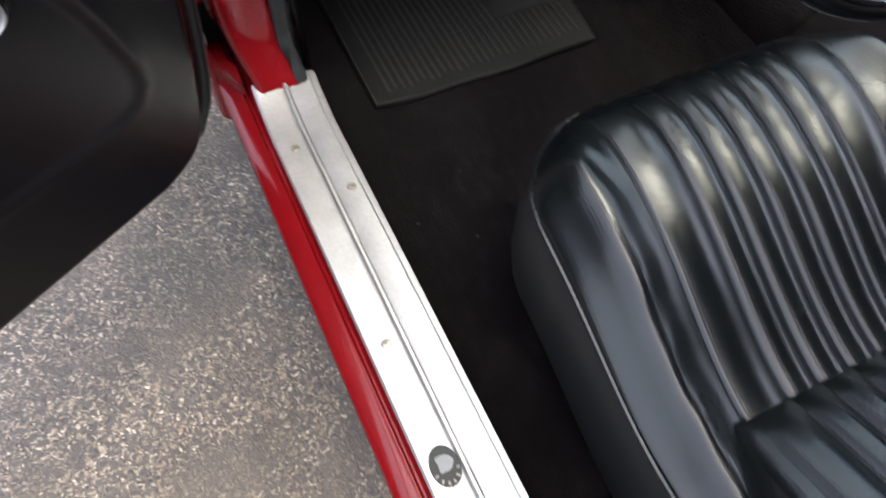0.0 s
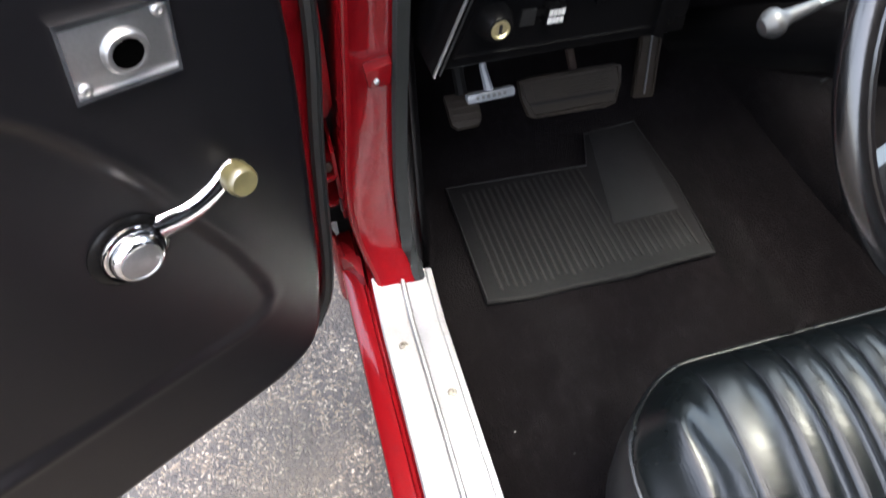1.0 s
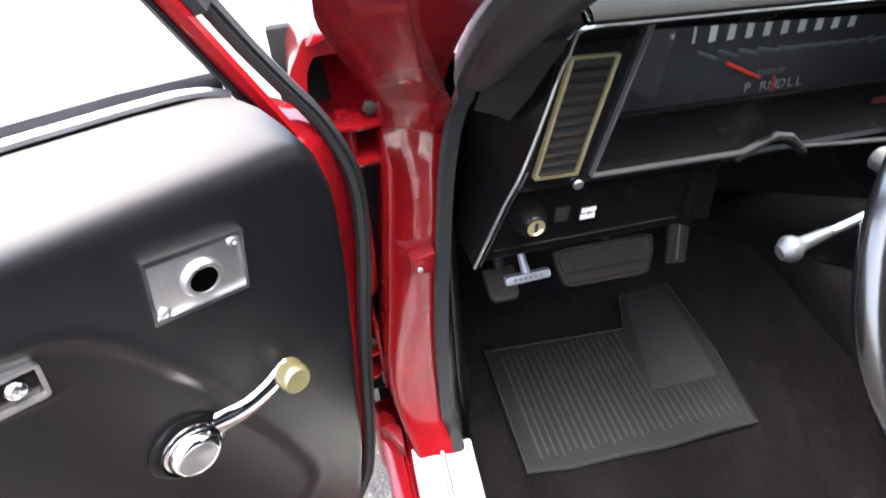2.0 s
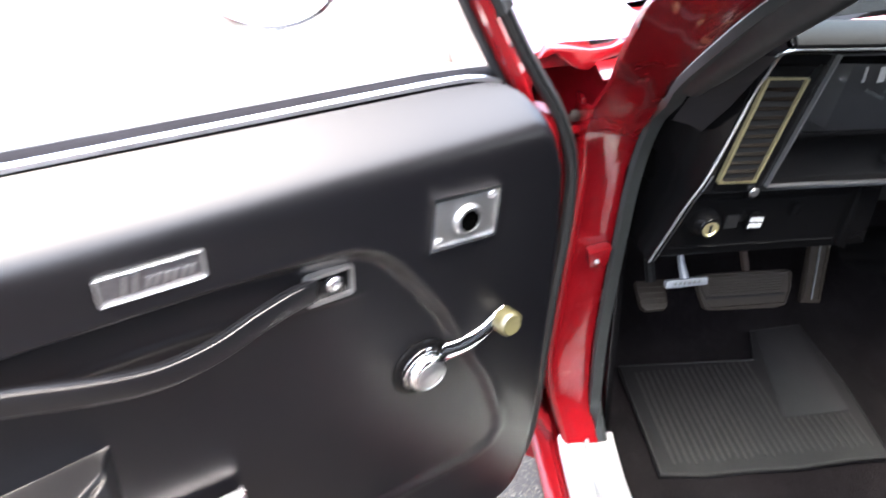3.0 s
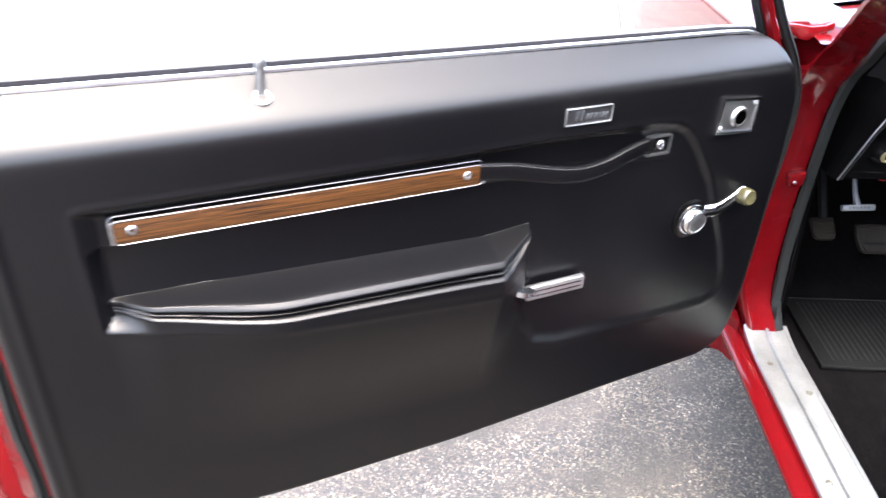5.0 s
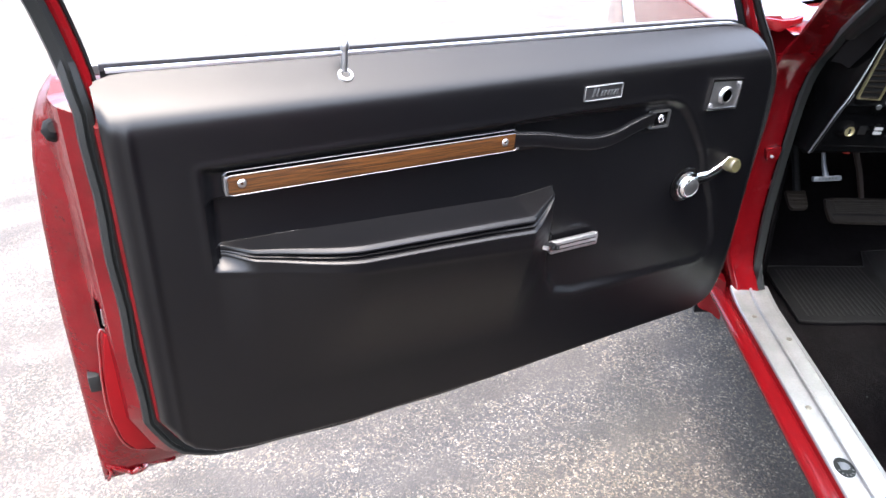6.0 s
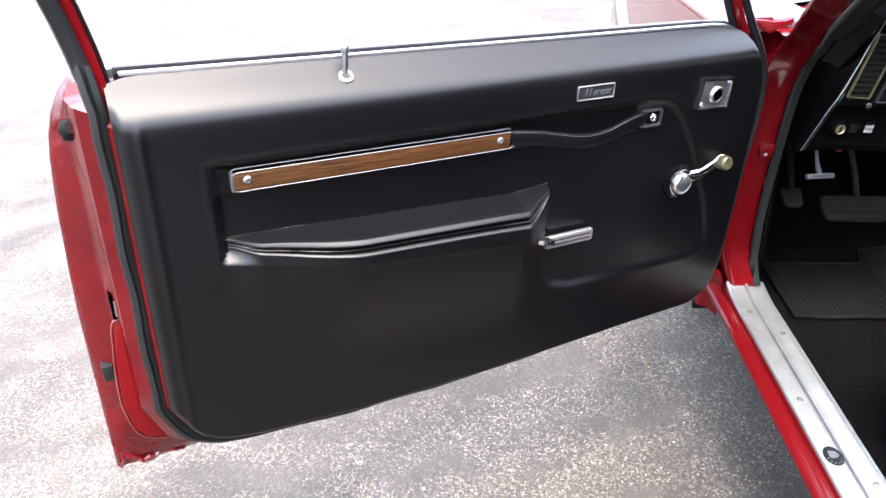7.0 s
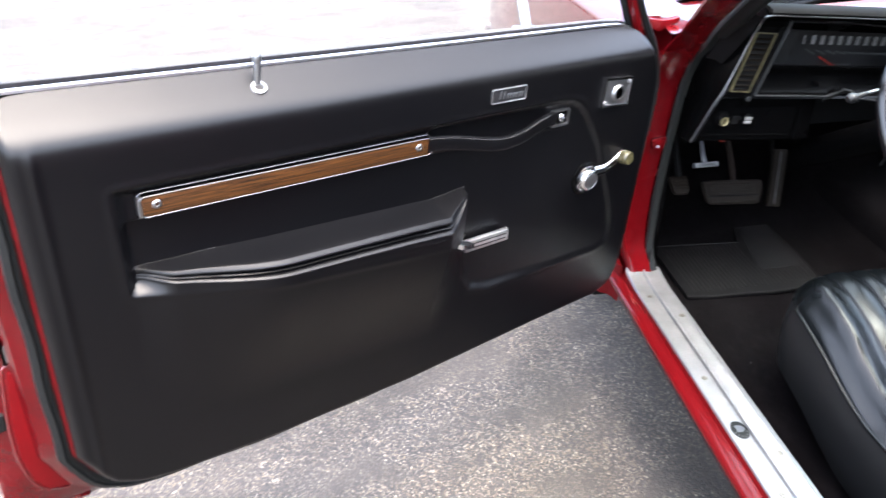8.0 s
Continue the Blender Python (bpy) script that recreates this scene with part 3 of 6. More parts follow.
frame_ob = part("window_frame", sweep(frame_path, [(0.003, -0.012), (0.003, 0.010), (-0.002, 0.014), (-0.008, 0.010), (-0.010, -0.012)], up=(0, 1, 0)), RED, door, "red painted window frame")
part("glass_channel", sweep([Vector(p) + Vector((0, -0.006, 0)) for p in frame_path], [(-0.010, -0.012), (-0.010, 0.004), (-0.0135, 0.004), (-0.0135, -0.012)], up=(0, 1, 0)), DULL_BLACK, frame_ob, "black felt glass channel")
part("frame_seal", sweep([Vector(p) for p in frame_path[14:-10]], [(0.003, -0.008), (0.003, 0.012), (0.010, 0.016), (0.016, 0.013), (0.023, 0.013), (0.026, -0.002), (0.018, -0.008)], up=(0, 1, 0)), RUBBER, frame_ob, "grey rubber frame seal")

# belt line: bright strip, slot filled in its shade colour, felt, outer moulding
part("chrome_strip", sweep(smooth_path([(-0.076, -0.058, 0.104), (-0.05, -0.060, 0.1115), (0.0, -0.061, 0.1145), (0.2, -0.061, 0.1152), (0.5, -0.061, 0.1165), (1.024, -0.062, 0.1195)], 5), [(-0.0015, 0.0045), (0.001, 0.0045), (0.0022, 0.0), (0.001, -0.0045), (-0.003, -0.0045), (-0.003, 0.0045)], up=(0, 1, 0)), BRIGHT, door, "bright strip along the top of the trim")
part("glass_slot", sweep([(-0.075, -0.074, 0.108), (0.0, -0.074, 0.112), (0.5, -0.074, 0.114), (1.03, -0.074, 0.117)], [(-0.009, -0.02), (-0.009, 0.001), (-0.004, 0.004), (0.006, 0.005), (0.007, -0.02)], up=(0, 0, 1)), SLOT, door, "window slot filled with a dark shade colour")
part("felt_strip", sweep([(-0.075, -0.090, 0.104), (0.0, -0.090, 0.108), (0.5, -0.090, 0.111), (1.03, -0.090, 0.114)], [(-0.007, -0.02), (-0.007, 0.008), (-0.004, 0.010), (0.004, 0.009), (0.007, -0.02)], up=(0, 0, 1)), WIPER, door, "pale worn outer window wiper")
part("belt_moulding", sweep([(-0.09, -0.110, 0.100), (0.4, -0.110, 0.106), (1.06, -0.110, 0.110)], [(-0.012, -0.01), (-0.004, 0.010), (0.006, 0.010), (0.01, 0.0), (0.004, -0.012)], up=(0, 1, 0)), POT_METAL, door, "bright outer belt moulding")

# walnut strip
wood = part("walnut_strip", prism(rounded(0.4475, 0.9065, -0.0455, -0.0175, 0.005), 0.016, 1, -0.018, 0.0008), WOOD, door, "brown walnut-grain strip")
loop_out = [(u, v) for u, v in rounded(0.4465, 0.9075, -0.046, -0.017, 0.008, 6)]
tr = sweep([(u, -0.004, v) for u, v in loop_out + loop_out[:2]], [(0.0005, 0.001), (0.0005, 0.0022), (0.0, 0.0028), (-0.0007, 0.0022), (-0.0007, 0.001)], up=(0, 1, 0))
part("strip_base", prism(rounded(0.4462, 0.9078, -0.0463, -0.0167, 0.007), 0.014, 1, -0.020, 0.001), BLACK_PLASTIC, wood, "black backing of the strip")
part("chrome_surround", tr, DARK_BRIGHT, wood, "thin chrome surround")
part("outer_rim", sweep([(u, -0.010, v) for u, v in (lambda q: q + q[:2])(rounded(0.4440, 0.9100, -0.0475, -0.0135, 0.009, 6))], [(0.0007, -0.004), (0.0007, 0.0018), (0.0, 0.0024), (-0.0007, 0.0018), (-0.0007, -0.004)], up=(0, 1, 0)), DARK_BRIGHT, wood, "second chrome line round the strip")
for u0, u1 in ((0.4425, 0.4500), (0.9030, 0.9100)):
    part("end_cap", prism(rounded(u0, u1, -0.046, -0.017, 0.003), 0.014, 1, -0.016, 0.0012), POT_METAL, wood, "chrome end of the strip")
NORMAL = Matrix.Rotation(radians(-90), 4, "X")


def on_door(u, y, v):
    """A placing whose z axis points out of the panel."""
    return Matrix.Translation((u, y, v)) @ NORMAL


for u in (0.4705, 0.8865):
    part("screw", screw(0.007, on_door(u, -0.0045, -0.030)), POT_METAL, wood, "domed chrome cross-head screw")

# pull strap and its end plate
strap_path = smooth_path([(0.452, -0.004, -0.028), (0.40, 0.004, -0.032), (0.345, 0.012, -0.042), (0.30, 0.015, -0.047), (0.256, 0.013, -0.043), (0.219, 0.008, -0.034), (0.182, 0.002, -0.028), (0.160, -0.004, -0.031)], 6)
strap = part("pull_strap", sweep(strap_path, [(-0.0125, -0.002), (-0.0125, 0.002), (-0.0085, 0.0042), (0.0, 0.0030), (0.0085, 0.0042), (0.0125, 0.002), (0.0125, -0.002)], up=(0, 1, 0)), PANEL, door, "sagging black ribbed pull strap")
for side in (-0.009, 0.009):
    part("edge_bead", sweep([Vector(p) + Vector((0, 0.0032, side)) for p in strap_path], ring(0.0012, 6), up=(0, 1, 0)), SEAT_SIDE, strap)
plate = part("strap_plate", prism(rounded(0.1215, 0.1655, -0.0475, -0.0175, 0.003), 0.022, 1, -0.030, 0.0015), BLACK_PLASTIC, door, "black strap end plate")
lp = rounded(0.1215, 0.1655, -0.0475, -0.0175, 0.003)
part("chrome_rim", sweep([(u, -0.007, v) for u, v in lp + lp[:2]], [(0.002, -0.004), (0.002, 0.003), (-0.0015, 0.003), (-0.0015, -0.004)], up=(0, 1, 0)), POT_METAL, plate, "thin bright rim")
part("screw", screw(0.0075, on_door(0.139, -0.0075, -0.0325)), CHROME, plate)

# badge: raised plain bars in place of its script
badge = part("badge", prism(rounded(0.250, 0.327, 0.0225, 0.0462, 0.0015), 0.003, 1, -0.002, 0.0008), BADGE, door, "grey cast badge with raised script and bright rim")
lb = rounded(0.250, 0.327, 0.0225, 0.0462, 0.0015, 2)
part("rim", sweep([(u, 0.001, v) for u, v in lb + lb[:2]], [(0.001, -0.003), (0.001, 0.0018), (0.0, 0.0024), (-0.001, 0.0018), (-0.001, -0.003)], up=(0, 1, 0)), POT_METAL, badge)
for u0, h in ((0.309, 0.014), (0.301, 0.014), (0.292, 0.0085), (0.286, 0.0085), (0.279, 0.0085), (0.273, 0.0085), (0.266, 0.0085), (0.260, 0.0085)):
    part("raised_bar", prism([(u0, 0.0285), (u0 + 0.0022, 0.0285), (u0 - 0.0008, 0.0285 + h), (u0 - 0.003, 0.0285 + h)], 0.0022, 1, 0.001, 0.0005), POT_METAL, badge)

# mirror control plate
ctrl = part("mirror_control_plate", prism([(0.0395, 0.0305), (-0.0365, 0.0255), (-0.0345, -0.0285), (0.0415, -0.0245)], 0.005, 1, -0.002, 0.0012), POT_METAL, door, "silver mirror control plate")
lc = [(0.0395, 0.0305), (-0.0365, 0.0255), (-0.0345, -0.0285), (0.0415, -0.0245)]
part("raised_rim", sweep([(u, 0.003, v) for u, v in lc + lc[:2]], [(0.0025, -0.004), (0.0025, 0.0022), (-0.002, 0.0022), (-0.002, -0.004)], up=(0, 1, 0)), CHROME, ctrl)
part("socket", lathe([(0.0172, 0.0), (0.0162, 0.003), (0.0148, 0.0055), (0.0130, 0.006), (0.0115, 0.0055), (0.011, 0.003), (0.011, -0.001)], on_door(0.0, 0.003, -0.001)), POT_METAL, ctrl, "raised round bezel")
# shallow black disc in place of a bore, its depth only painted
part("socket_shade_disc", lathe([(0.0118, 0.0045), (0.006, 0.0038), (0, 0.0036)], on_door(0.0, 0.003, -0.001)), BORE, ctrl, "black disc for the shade in the empty hole")
for u, v in ((-0.029, 0.0195), (0.0335, -0.018)):
    part("screw", screw(0.0052, on_door(u, 0.003, v)), POT_METAL, ctrl)

# window crank
cy = float(panel_depth(np.array(0.043), np.array(-0.182))) - 0.002
crank = part("window_crank", lathe([(0.036, 0.0), (0.036, 0.004), (0.032, 0.007), (0.027, 0.008), (0.027, 0.012)], on_door(0.044, cy, -0.177)), BLACK_PLASTIC, door, "chrome window crank with yellowed knob")
hub = part("hub", lathe([(0.0275, 0.0), (0.0285, 0.002), (0.0280, 0.005), (0.0258, 0.0066), (0.0238, 0.0070), (0.0240, 0.0082), (0.0236, 0.0110), (0.0218, 0.0148), (0.0192, 0.0172), (0.0178, 0.0176)], on_door(0.043, cy + 0.004, -0.177)), POLISHED, crank, "stepped polished chrome hub")
part("cap", lathe([(0.0178, 0.0172), (0.0176, 0.0182), (0.0164, 0.0185), (0.0156, 0.0178), (0.0150, 0.0181), (0.008, 0.0190), (0.0, 0.0196)], on_door(0.043, cy + 0.004, -0.177)), POT_METAL, hub, "turned satin cap")
arm = smooth_path([(0.030, -0.005, -0.170), (0.012, -0.002, -0.169), (-0.012, 0.001, -0.166), (-0.034, 0.003, -0.156), (-0.050, 0.004, -0.143), (-0.060, 0.004, -0.136)], 6)
part("arm", sweep(arm, [(0.0105 * math.cos(a), 0.005 * math.sin(a)) for a in np.linspace(0, 2 * math.pi, 13)[:-1]], up=(0, 1, 0), scale=lambda k: 1.35 - 0.6 * k), POLISHED, crank, "curved chrome arm")
part("knob", lathe([(0.010, 0.0), (0.0138, 0.002), (0.0148, 0.006), (0.0138, 0.010), (0.0148, 0.015), (0.0140, 0.021), (0.0118, 0.0235), (0.0100, 0.0232), (0.0, 0.0225)], on_door(-0.056, 0.001, -0.1465) @ Matrix.Rotation(radians(8), 4, "X")), KNOB, crank, "yellowed ribbed knob")

# inside door handle
pull = part("inside_handle", box(0.345, 0.384, -0.03, -0.008, -0.262, -0.224, 0.006), BLACK_PLASTIC, door, "chrome inside door handle")
part("pivot", sweep(smooth_path([(0.380, -0.012, -0.232), (0.378, 0.008, -0.232), (0.366, 0.016, -0.234), (0.350, 0.010, -0.239)], 5), [(-0.009, -0.004), (0.009, -0.004), (0.008, 0.004), (-0.008, 0.004)], up=(0, 0, 1)), CHROME, pull, "curved chrome pivot")
part("lever", prism(rounded(0.251, 0.358, -0.259, -0.235, 0.004), 0.011, 1, -0.004, 0.003), BRIGHT, pull, "flat chrome lever with two grooves")
for v in (-0.2425, -0.2510):
    part("groove", box(0.258, 0.345, 0.0068, 0.0078, v - 0.001, v + 0.001, 0.0003), DULL_BLACK, pull)
part("tip", prism([(0.2510, -0.254), (0.2510, -0.233), (0.2545, -0.233), (0.257, -0.254)], 0.012, 1, -0.006, 0.0015), CHROME, pull)

# lock button
lock_y = -0.034
lock = part("lock_button", tube([(0.726, lock_y - 0.006, 0.08), (0.725, lock_y, 0.114), (0.724, lock_y, 0.138)], 0.0048, 12, up=(0, 1, 0)), POT_METAL, door, "slim silver lock button")
part("ferrule", lathe([(0.0055, 0.0), (0.0095, 0.0005), (0.0118, 0.0022), (0.0105, 0.0045), (0.007, 0.005), (0.0055, 0.002)], Matrix.Translation((0.726, lock_y + 0.003, 0.093)) @ Matrix.Rotation(radians(-35), 4, "X")), POT_METAL, lock, "pale round ferrule")
part("cap", lathe([(0.0052, 0.0), (0.0058, 0.001), (0.0058, 0.013), (0.004, 0.0155), (0, 0.016)], Matrix.Translation((0.7245, lock_y, 0.127))), POT_METAL, lock)

# latch edge: folded flange, raised blocks above and below the latch
shell_parts = (((1.058, 0.062), (1.066, 0.058), (1.075, -0.038), (1.081, -0.115), (1.093, -0.212), (1.064, -0.218), (1.056, -0.05)),
               ((1.062, -0.280), (1.096, -0.272), (1.104, -0.32), (1.109, -0.365), (1.111, -0.43), (1.103, -0.483), (1.088, -0.508), (1.045, -0.520), (1.052, -0.43), (1.058, -0.35)))
for pts, top in zip(shell_parts, (-0.082, -0.076)):
    part("latch_block", prism(pts, 0.04, 1, top - 0.04, 0.006), BLOCK_RED, shell, "raised plain red pressing beside the latch")
hem = smooth_path([(1.060, -0.129, 0.096), (1.083, -0.131, 0.091), (1.101, -0.133, 0.063), (1.114, -0.134, 0.020), (1.126, -0.135, -0.064), (1.131, -0.136, -0.139), (1.136, -0.136, -0.266), (1.143, -0.136, -0.466), (1.144, -0.136, -0.585), (1.125, -0.136, -0.600), (0.95, -0.136, -0.599)], 5)
part("folded_hem", sweep([(p[0] + 0.0012 * math.sin(90 * p[2]), p[1], p[2]) for p in hem], [(-0.0022, -0.004), (-0.0022, 0.0015), (0.0, 0.003), (0.0022, 0.0015), (0.0022, -0.004)], up=(0, 1, 0)), BONNET_RED, shell, "folded red hem of the outer skin")
for pts, y in (([(1.060, 0.070), (1.069, 0.056), (1.078, -0.038), (1.084, -0.115), (1.096, -0.212)], -0.092), ([(1.066, -0.274), (1.098, -0.268), (1.107, -0.32), (1.112, -0.365), (1.114, -0.43), (1.106, -0.486), (1.090, -0.512), (1.06, -0.526)], -0.086)):
    part("block_edge", tube(smooth_path([(u, y, v) for u, v in pts], 6), 0.0022, 8, up=(0, 1, 0)), BONNET_RED, shell, "glossy rolled edge of the pressing")
part("hem_groove", tube([(p[0] - 0.010, p[1] + 0.0035, p[2]) for p in hem[6:38]], 0.0014, 6, up=(0, 1, 0)), DULL_BLACK, shell, "dark gap along the hem")
rnd = random.Random(5)
for k in range(16):
    p = Vector((1.138 - 0.075 * rnd.random(), -0.126 - 0.004 * rnd.random(), -0.595 + 0.15 * rnd.random() ** 1.6))
    a = rnd.uniform(0.3, 2.2)
    q = p + Vector((-math.cos(a), 0, -math.sin(a))) * rnd.uniform(0.02, 0.06)
    q.z, q.x = max(q.z, -0.603), min(q.x, 1.142)
    mid = (p + q) / 2 + Vector((rnd.uniform(-0.006, 0.006), 0.003, rnd.uniform(-0.004, 0.004)))
    part("crease", tube(smooth_path([p, mid, q], 4), rnd.uniform(0.0026, 0.0048), 8, up=(0, 1, 0)), BONNET_RED, shell, "crumpled glossy red paint in the corner")

# latch edge fittings
part("rubber_bumper", lathe([(0.017, 0.0), (0.0165, 0.008), (0.0125, 0.018), (0.008, 0.023), (0.0, 0.024)], Matrix.Translation((1.094, -0.112, 0.034)) @ Matrix.Rotation(radians(-60), 4, "X"), 8), DULL_BLACK, door, "black rubber bump stop")
# solid black block painted as the shaded latch opening
part("latch_shade_block", box(1.066, 1.097, -0.110, -0.079, -0.262, -0.216, 0.002), BORE, door, "black block for the shade in the latch opening")
part("latch_bolt", prism([(1.083, -0.256), (1.093, -0.254), (1.092, -0.226), (1.084, -0.222)], 0.010, 1, -0.084, 0.002), CHROME, door, "steel latch bolt")
part("guide_plate", box(1.115, 1.132, -0.128, -0.104, -0.392, -0.362, 0.003), RUBBER, door, "small grey plug")

# outside mirror
mirror = part("outside_mirror", lathe([(0.0, -0.05), (0.02, -0.048), (0.048, -0.034), (0.062, -0.012), (0.064, 0.004), (0.060, 0.006)], Matrix.Translation((0.10, -0.20, 0.192)) @ Matrix.Rotation(radians(-62), 4, "X") @ Matrix.Diagonal((1.15, 0.8, 1, 1)), 28), CHROME, door, "chrome outside mirror")
part("mirror_foot", prism(rounded(0.075, 0.135, -0.185, -0.145, 0.015), 0.012, 2, 0.085, 0.004), CHROME, mirror)
part("mirror_stalk", tube(smooth_path([(0.105, -0.165, 0.09), (0.103, -0.185, 0.13), (0.10, -0.205, 0.17)], 4), 0.012, 10, up=(1, 0, 0)), CHROME, mirror)
part("mirror_glass", lathe([(0.0595, 0.0), (0.03, 0.002), (0, 0.0025)], Matrix.Translation((0.10, -0.20, 0.192)) @ Matrix.Rotation(radians(-62), 4, "X") @ Matrix.Diagonal((1.15, 0.8, 1, 1)), 28), CHROME, mirror, "mirror glass")

# ---- the car's body ----
XC = 0.84
car = thing("car", "glossy dark red two-door coupe standing with its driver's door open", "car", Matrix.Translation((XC, 0, 0)))


# rocker and sill under the door
rock_profile = [(-0.024, 0.340), (-0.027, 0.331), (-0.031, 0.331), (-0.033, 0.336), (-0.052, 0.334), (-0.059, 0.329), (-0.0605, 0.322), (-0.055, 0.311), (-0.040, 0.297), (-0.018, 0.26), (0.0, 0.21), (0.05, 0.20), (0.05, 0.340)]
bm = prism([(x, z) for x, z in rock_profile], 1.34, 1, -1.10, 0.0015)
part("rocker", bm, RED, car, "glossy red rocker with rolled outer lip", world=True)
bm = prism([(2 * XC - x, z) for x, z in rock_profile], 1.34, 1, -1.10, 0.0015)
part("rocker", bm, RED, car, world=True)

# hinge pillar: inner face towards the opening, flaring into the sill
PILLAR = ((0.335, -0.014, 0.046, 0.090), (0.350, -0.015, 0.044, 0.097), (0.365, -0.017, 0.040, 0.106), (0.385, -0.022, 0.034, 0.118), (0.41, -0.028, 0.030, 0.131), (0.44, -0.032, 0.030, 0.139), (0.48, -0.033, 0.031, 0.143),
          (0.54, -0.028, 0.034, 0.146), (0.62, -0.017, 0.042, 0.148), (0.70, -0.008, 0.050, 0.149), (0.76, -0.001, 0.057, 0.150), (0.82, 0.003, 0.064, 0.150))
pillar_rows = []
for z, xl, xr, y in PILLAR:
    dent = 0.0035 * math.exp(-((z - 0.78) / 0.06) ** 2)
    row = [(xl - 0.002, y + 0.10, z), (xl - 0.003, y + 0.04, z), (xl - 0.001, y + 0.010, z), (xl + 0.003, y + 0.003, z), (xl + 0.008, y, z)]
    row += [(xl + (xr - xl) * k, y + dent * math.sin(math.pi * k) ** 2 + 0.002 * math.sin(k * math.pi), z) for k in (0.2, 0.32, 0.44, 0.56, 0.68, 0.8, 0.9)]
    row += [(xr, y + 0.001, z), (xr + 0.006, y + 0.008, z), (xr + 0.008, y + 0.04, z), (xr + 0.008, y + 0.10, z)]
    pillar_rows.append([Vector(p) for p in row])
# windscreen pillar: outer edge, crease and inner edge at stations up its slope, then the roof rail
A_EDGE = ((0.005, 0.149, 0.868), (0.003, 0.110, 0.920), (-0.004, 0.060, 0.955), (-0.018, -0.020, 1.002), (-0.040, -0.133, 1.081), (-0.049, -0.214, 1.139), (-0.030, -0.33, 1.222), (0.060, -0.45, 1.300), (0.135, -0.56, 1.332), (0.145, -0.80, 1.345), (0.15, -1.05, 1.335), (0.14, -1.3, 1.29))
A_CREASE = ((0.034, 0.142, 0.868), (0.032, 0.100, 0.920), (0.027, 0.055, 0.955), (0.014, -0.018, 1.000), (-0.004, -0.120, 1.072), (-0.021, -0.213, 1.140), (0.000, -0.33, 1.226), (0.085, -0.45, 1.306), (0.160, -0.56, 1.338), (0.17, -0.80, 1.350), (0.175, -1.05, 1.340), (0.165, -1.3, 1.295))
A_INNER = ((0.069, 0.136, 0.868), (0.070, 0.092, 0.918), (0.060, 0.055, 0.946), (0.046, 0.000, 0.986), (0.036, -0.087, 1.048), (0.033, -0.185, 1.118), (0.052, -0.310, 1.206), (0.125, -0.43, 1.290), (0.190, -0.54, 1.318), (0.20, -0.80, 1.325), (0.205, -1.05, 1.315), (0.195, -1.3, 1.27))
for i, (p, q, r) in enumerate(zip(*(smooth_path(c, 5) for c in (A_EDGE, A_CREASE, A_INNER)))):
    back = Vector((0.004, 0.030, -0.012)).lerp(Vector((-0.002, 0.10, 0.0)), max(0.0, 1 - i / 6))
    bulge = Vector((0, -0.004, 0.001))
    row = [p + back, p + back * 0.4, p + back * 0.1, p + back * 0.03, p, p.lerp(q, 0.35), p.lerp(q, 0.75), q, q.lerp(r, 0.15) + bulge * 0.8, q.lerp(r, 0.4) + bulge, q.lerp(r, 0.65) + bulge, q.lerp(r, 0.88) + bulge * 0.7, r, r + back * 0.1, r + back * 0.4, r + back]
    pillar_rows.append(row)
for side in (0, 1):
    part("door_pillar", grid([[(2 * XC - v.x if side else v.x, v.y, v.z) for v in row] for row in pillar_rows], None, closed=True), RED_DIRTY, car, "dusty red hinge pillar rising into windscreen pillar and roof rail", world=True)
# door-opening weatherstrip on the body
s_path = smooth_path([(0.049, 0.103, 0.352), (0.044, 0.116, 0.38), (0.040, 0.127, 0.42), (0.041, 0.131, 0.48), (0.043, 0.133, 0.55), (0.050, 0.134, 0.64), (0.058, 0.135, 0.72), (0.066, 0.134, 0.80), (0.074, 0.127, 0.86), (0.080, 0.108, 0.905), (0.077, 0.060, 0.945), (0.066, 0.010, 0.984), (0.054, -0.08, 1.045), (0.050, -0.18, 1.115), (0.066, -0.30, 1.20), (0.14, -0.43, 1.275), (0.20, -0.54, 1.30), (0.215, -0.8, 1.305), (0.21, -1.05, 1.295)], 6)
part("opening_seal", sweep(s_path, [(0.0085, -0.006), (0.0095, 0.003), (0.006, 0.007), (0.002, 0.005), (-0.002, 0.009), (-0.008, 0.004), (-0.007, -0.006)], up=(0, 0.4, 1)), SEAL_GREY, car, "grey-green rubber seal round the door opening", world=True)

# front wing with its wheel arch, bonnet, cowl
def wing_point(y, k):
    """k from 0 (sill) to 1 (bonnet edge)."""
    prof = [(-0.048, 0.26), (-0.064, 0.35), (-0.086, 0.44), (-0.100, 0.56), (-0.094, 0.76), (-0.086, 0.88), (-0.078, 0.94), (-0.058, 0.974), (-0.030, 0.985), (0.03, 0.984), (0.09, 0.986)]
    s = k * (len(prof) - 1)
    i = min(int(s), len(prof) - 2)
    f = s - i
    x = prof[i][0] * (1 - f) + prof[i + 1][0] * f
    z = prof[i][1] * (1 - f) + prof[i + 1][1] * f
    x += 0.05 * max(0, (y - 1.2) / 0.7) ** 2
    arch = 0.36 ** 2 - (y - 1.02) ** 2
    if arch > 0:
        z0 = 0.31 + math.sqrt(arch)
        if z < z0:
            z = z0
            x += 0.012
    return (x, y, z)


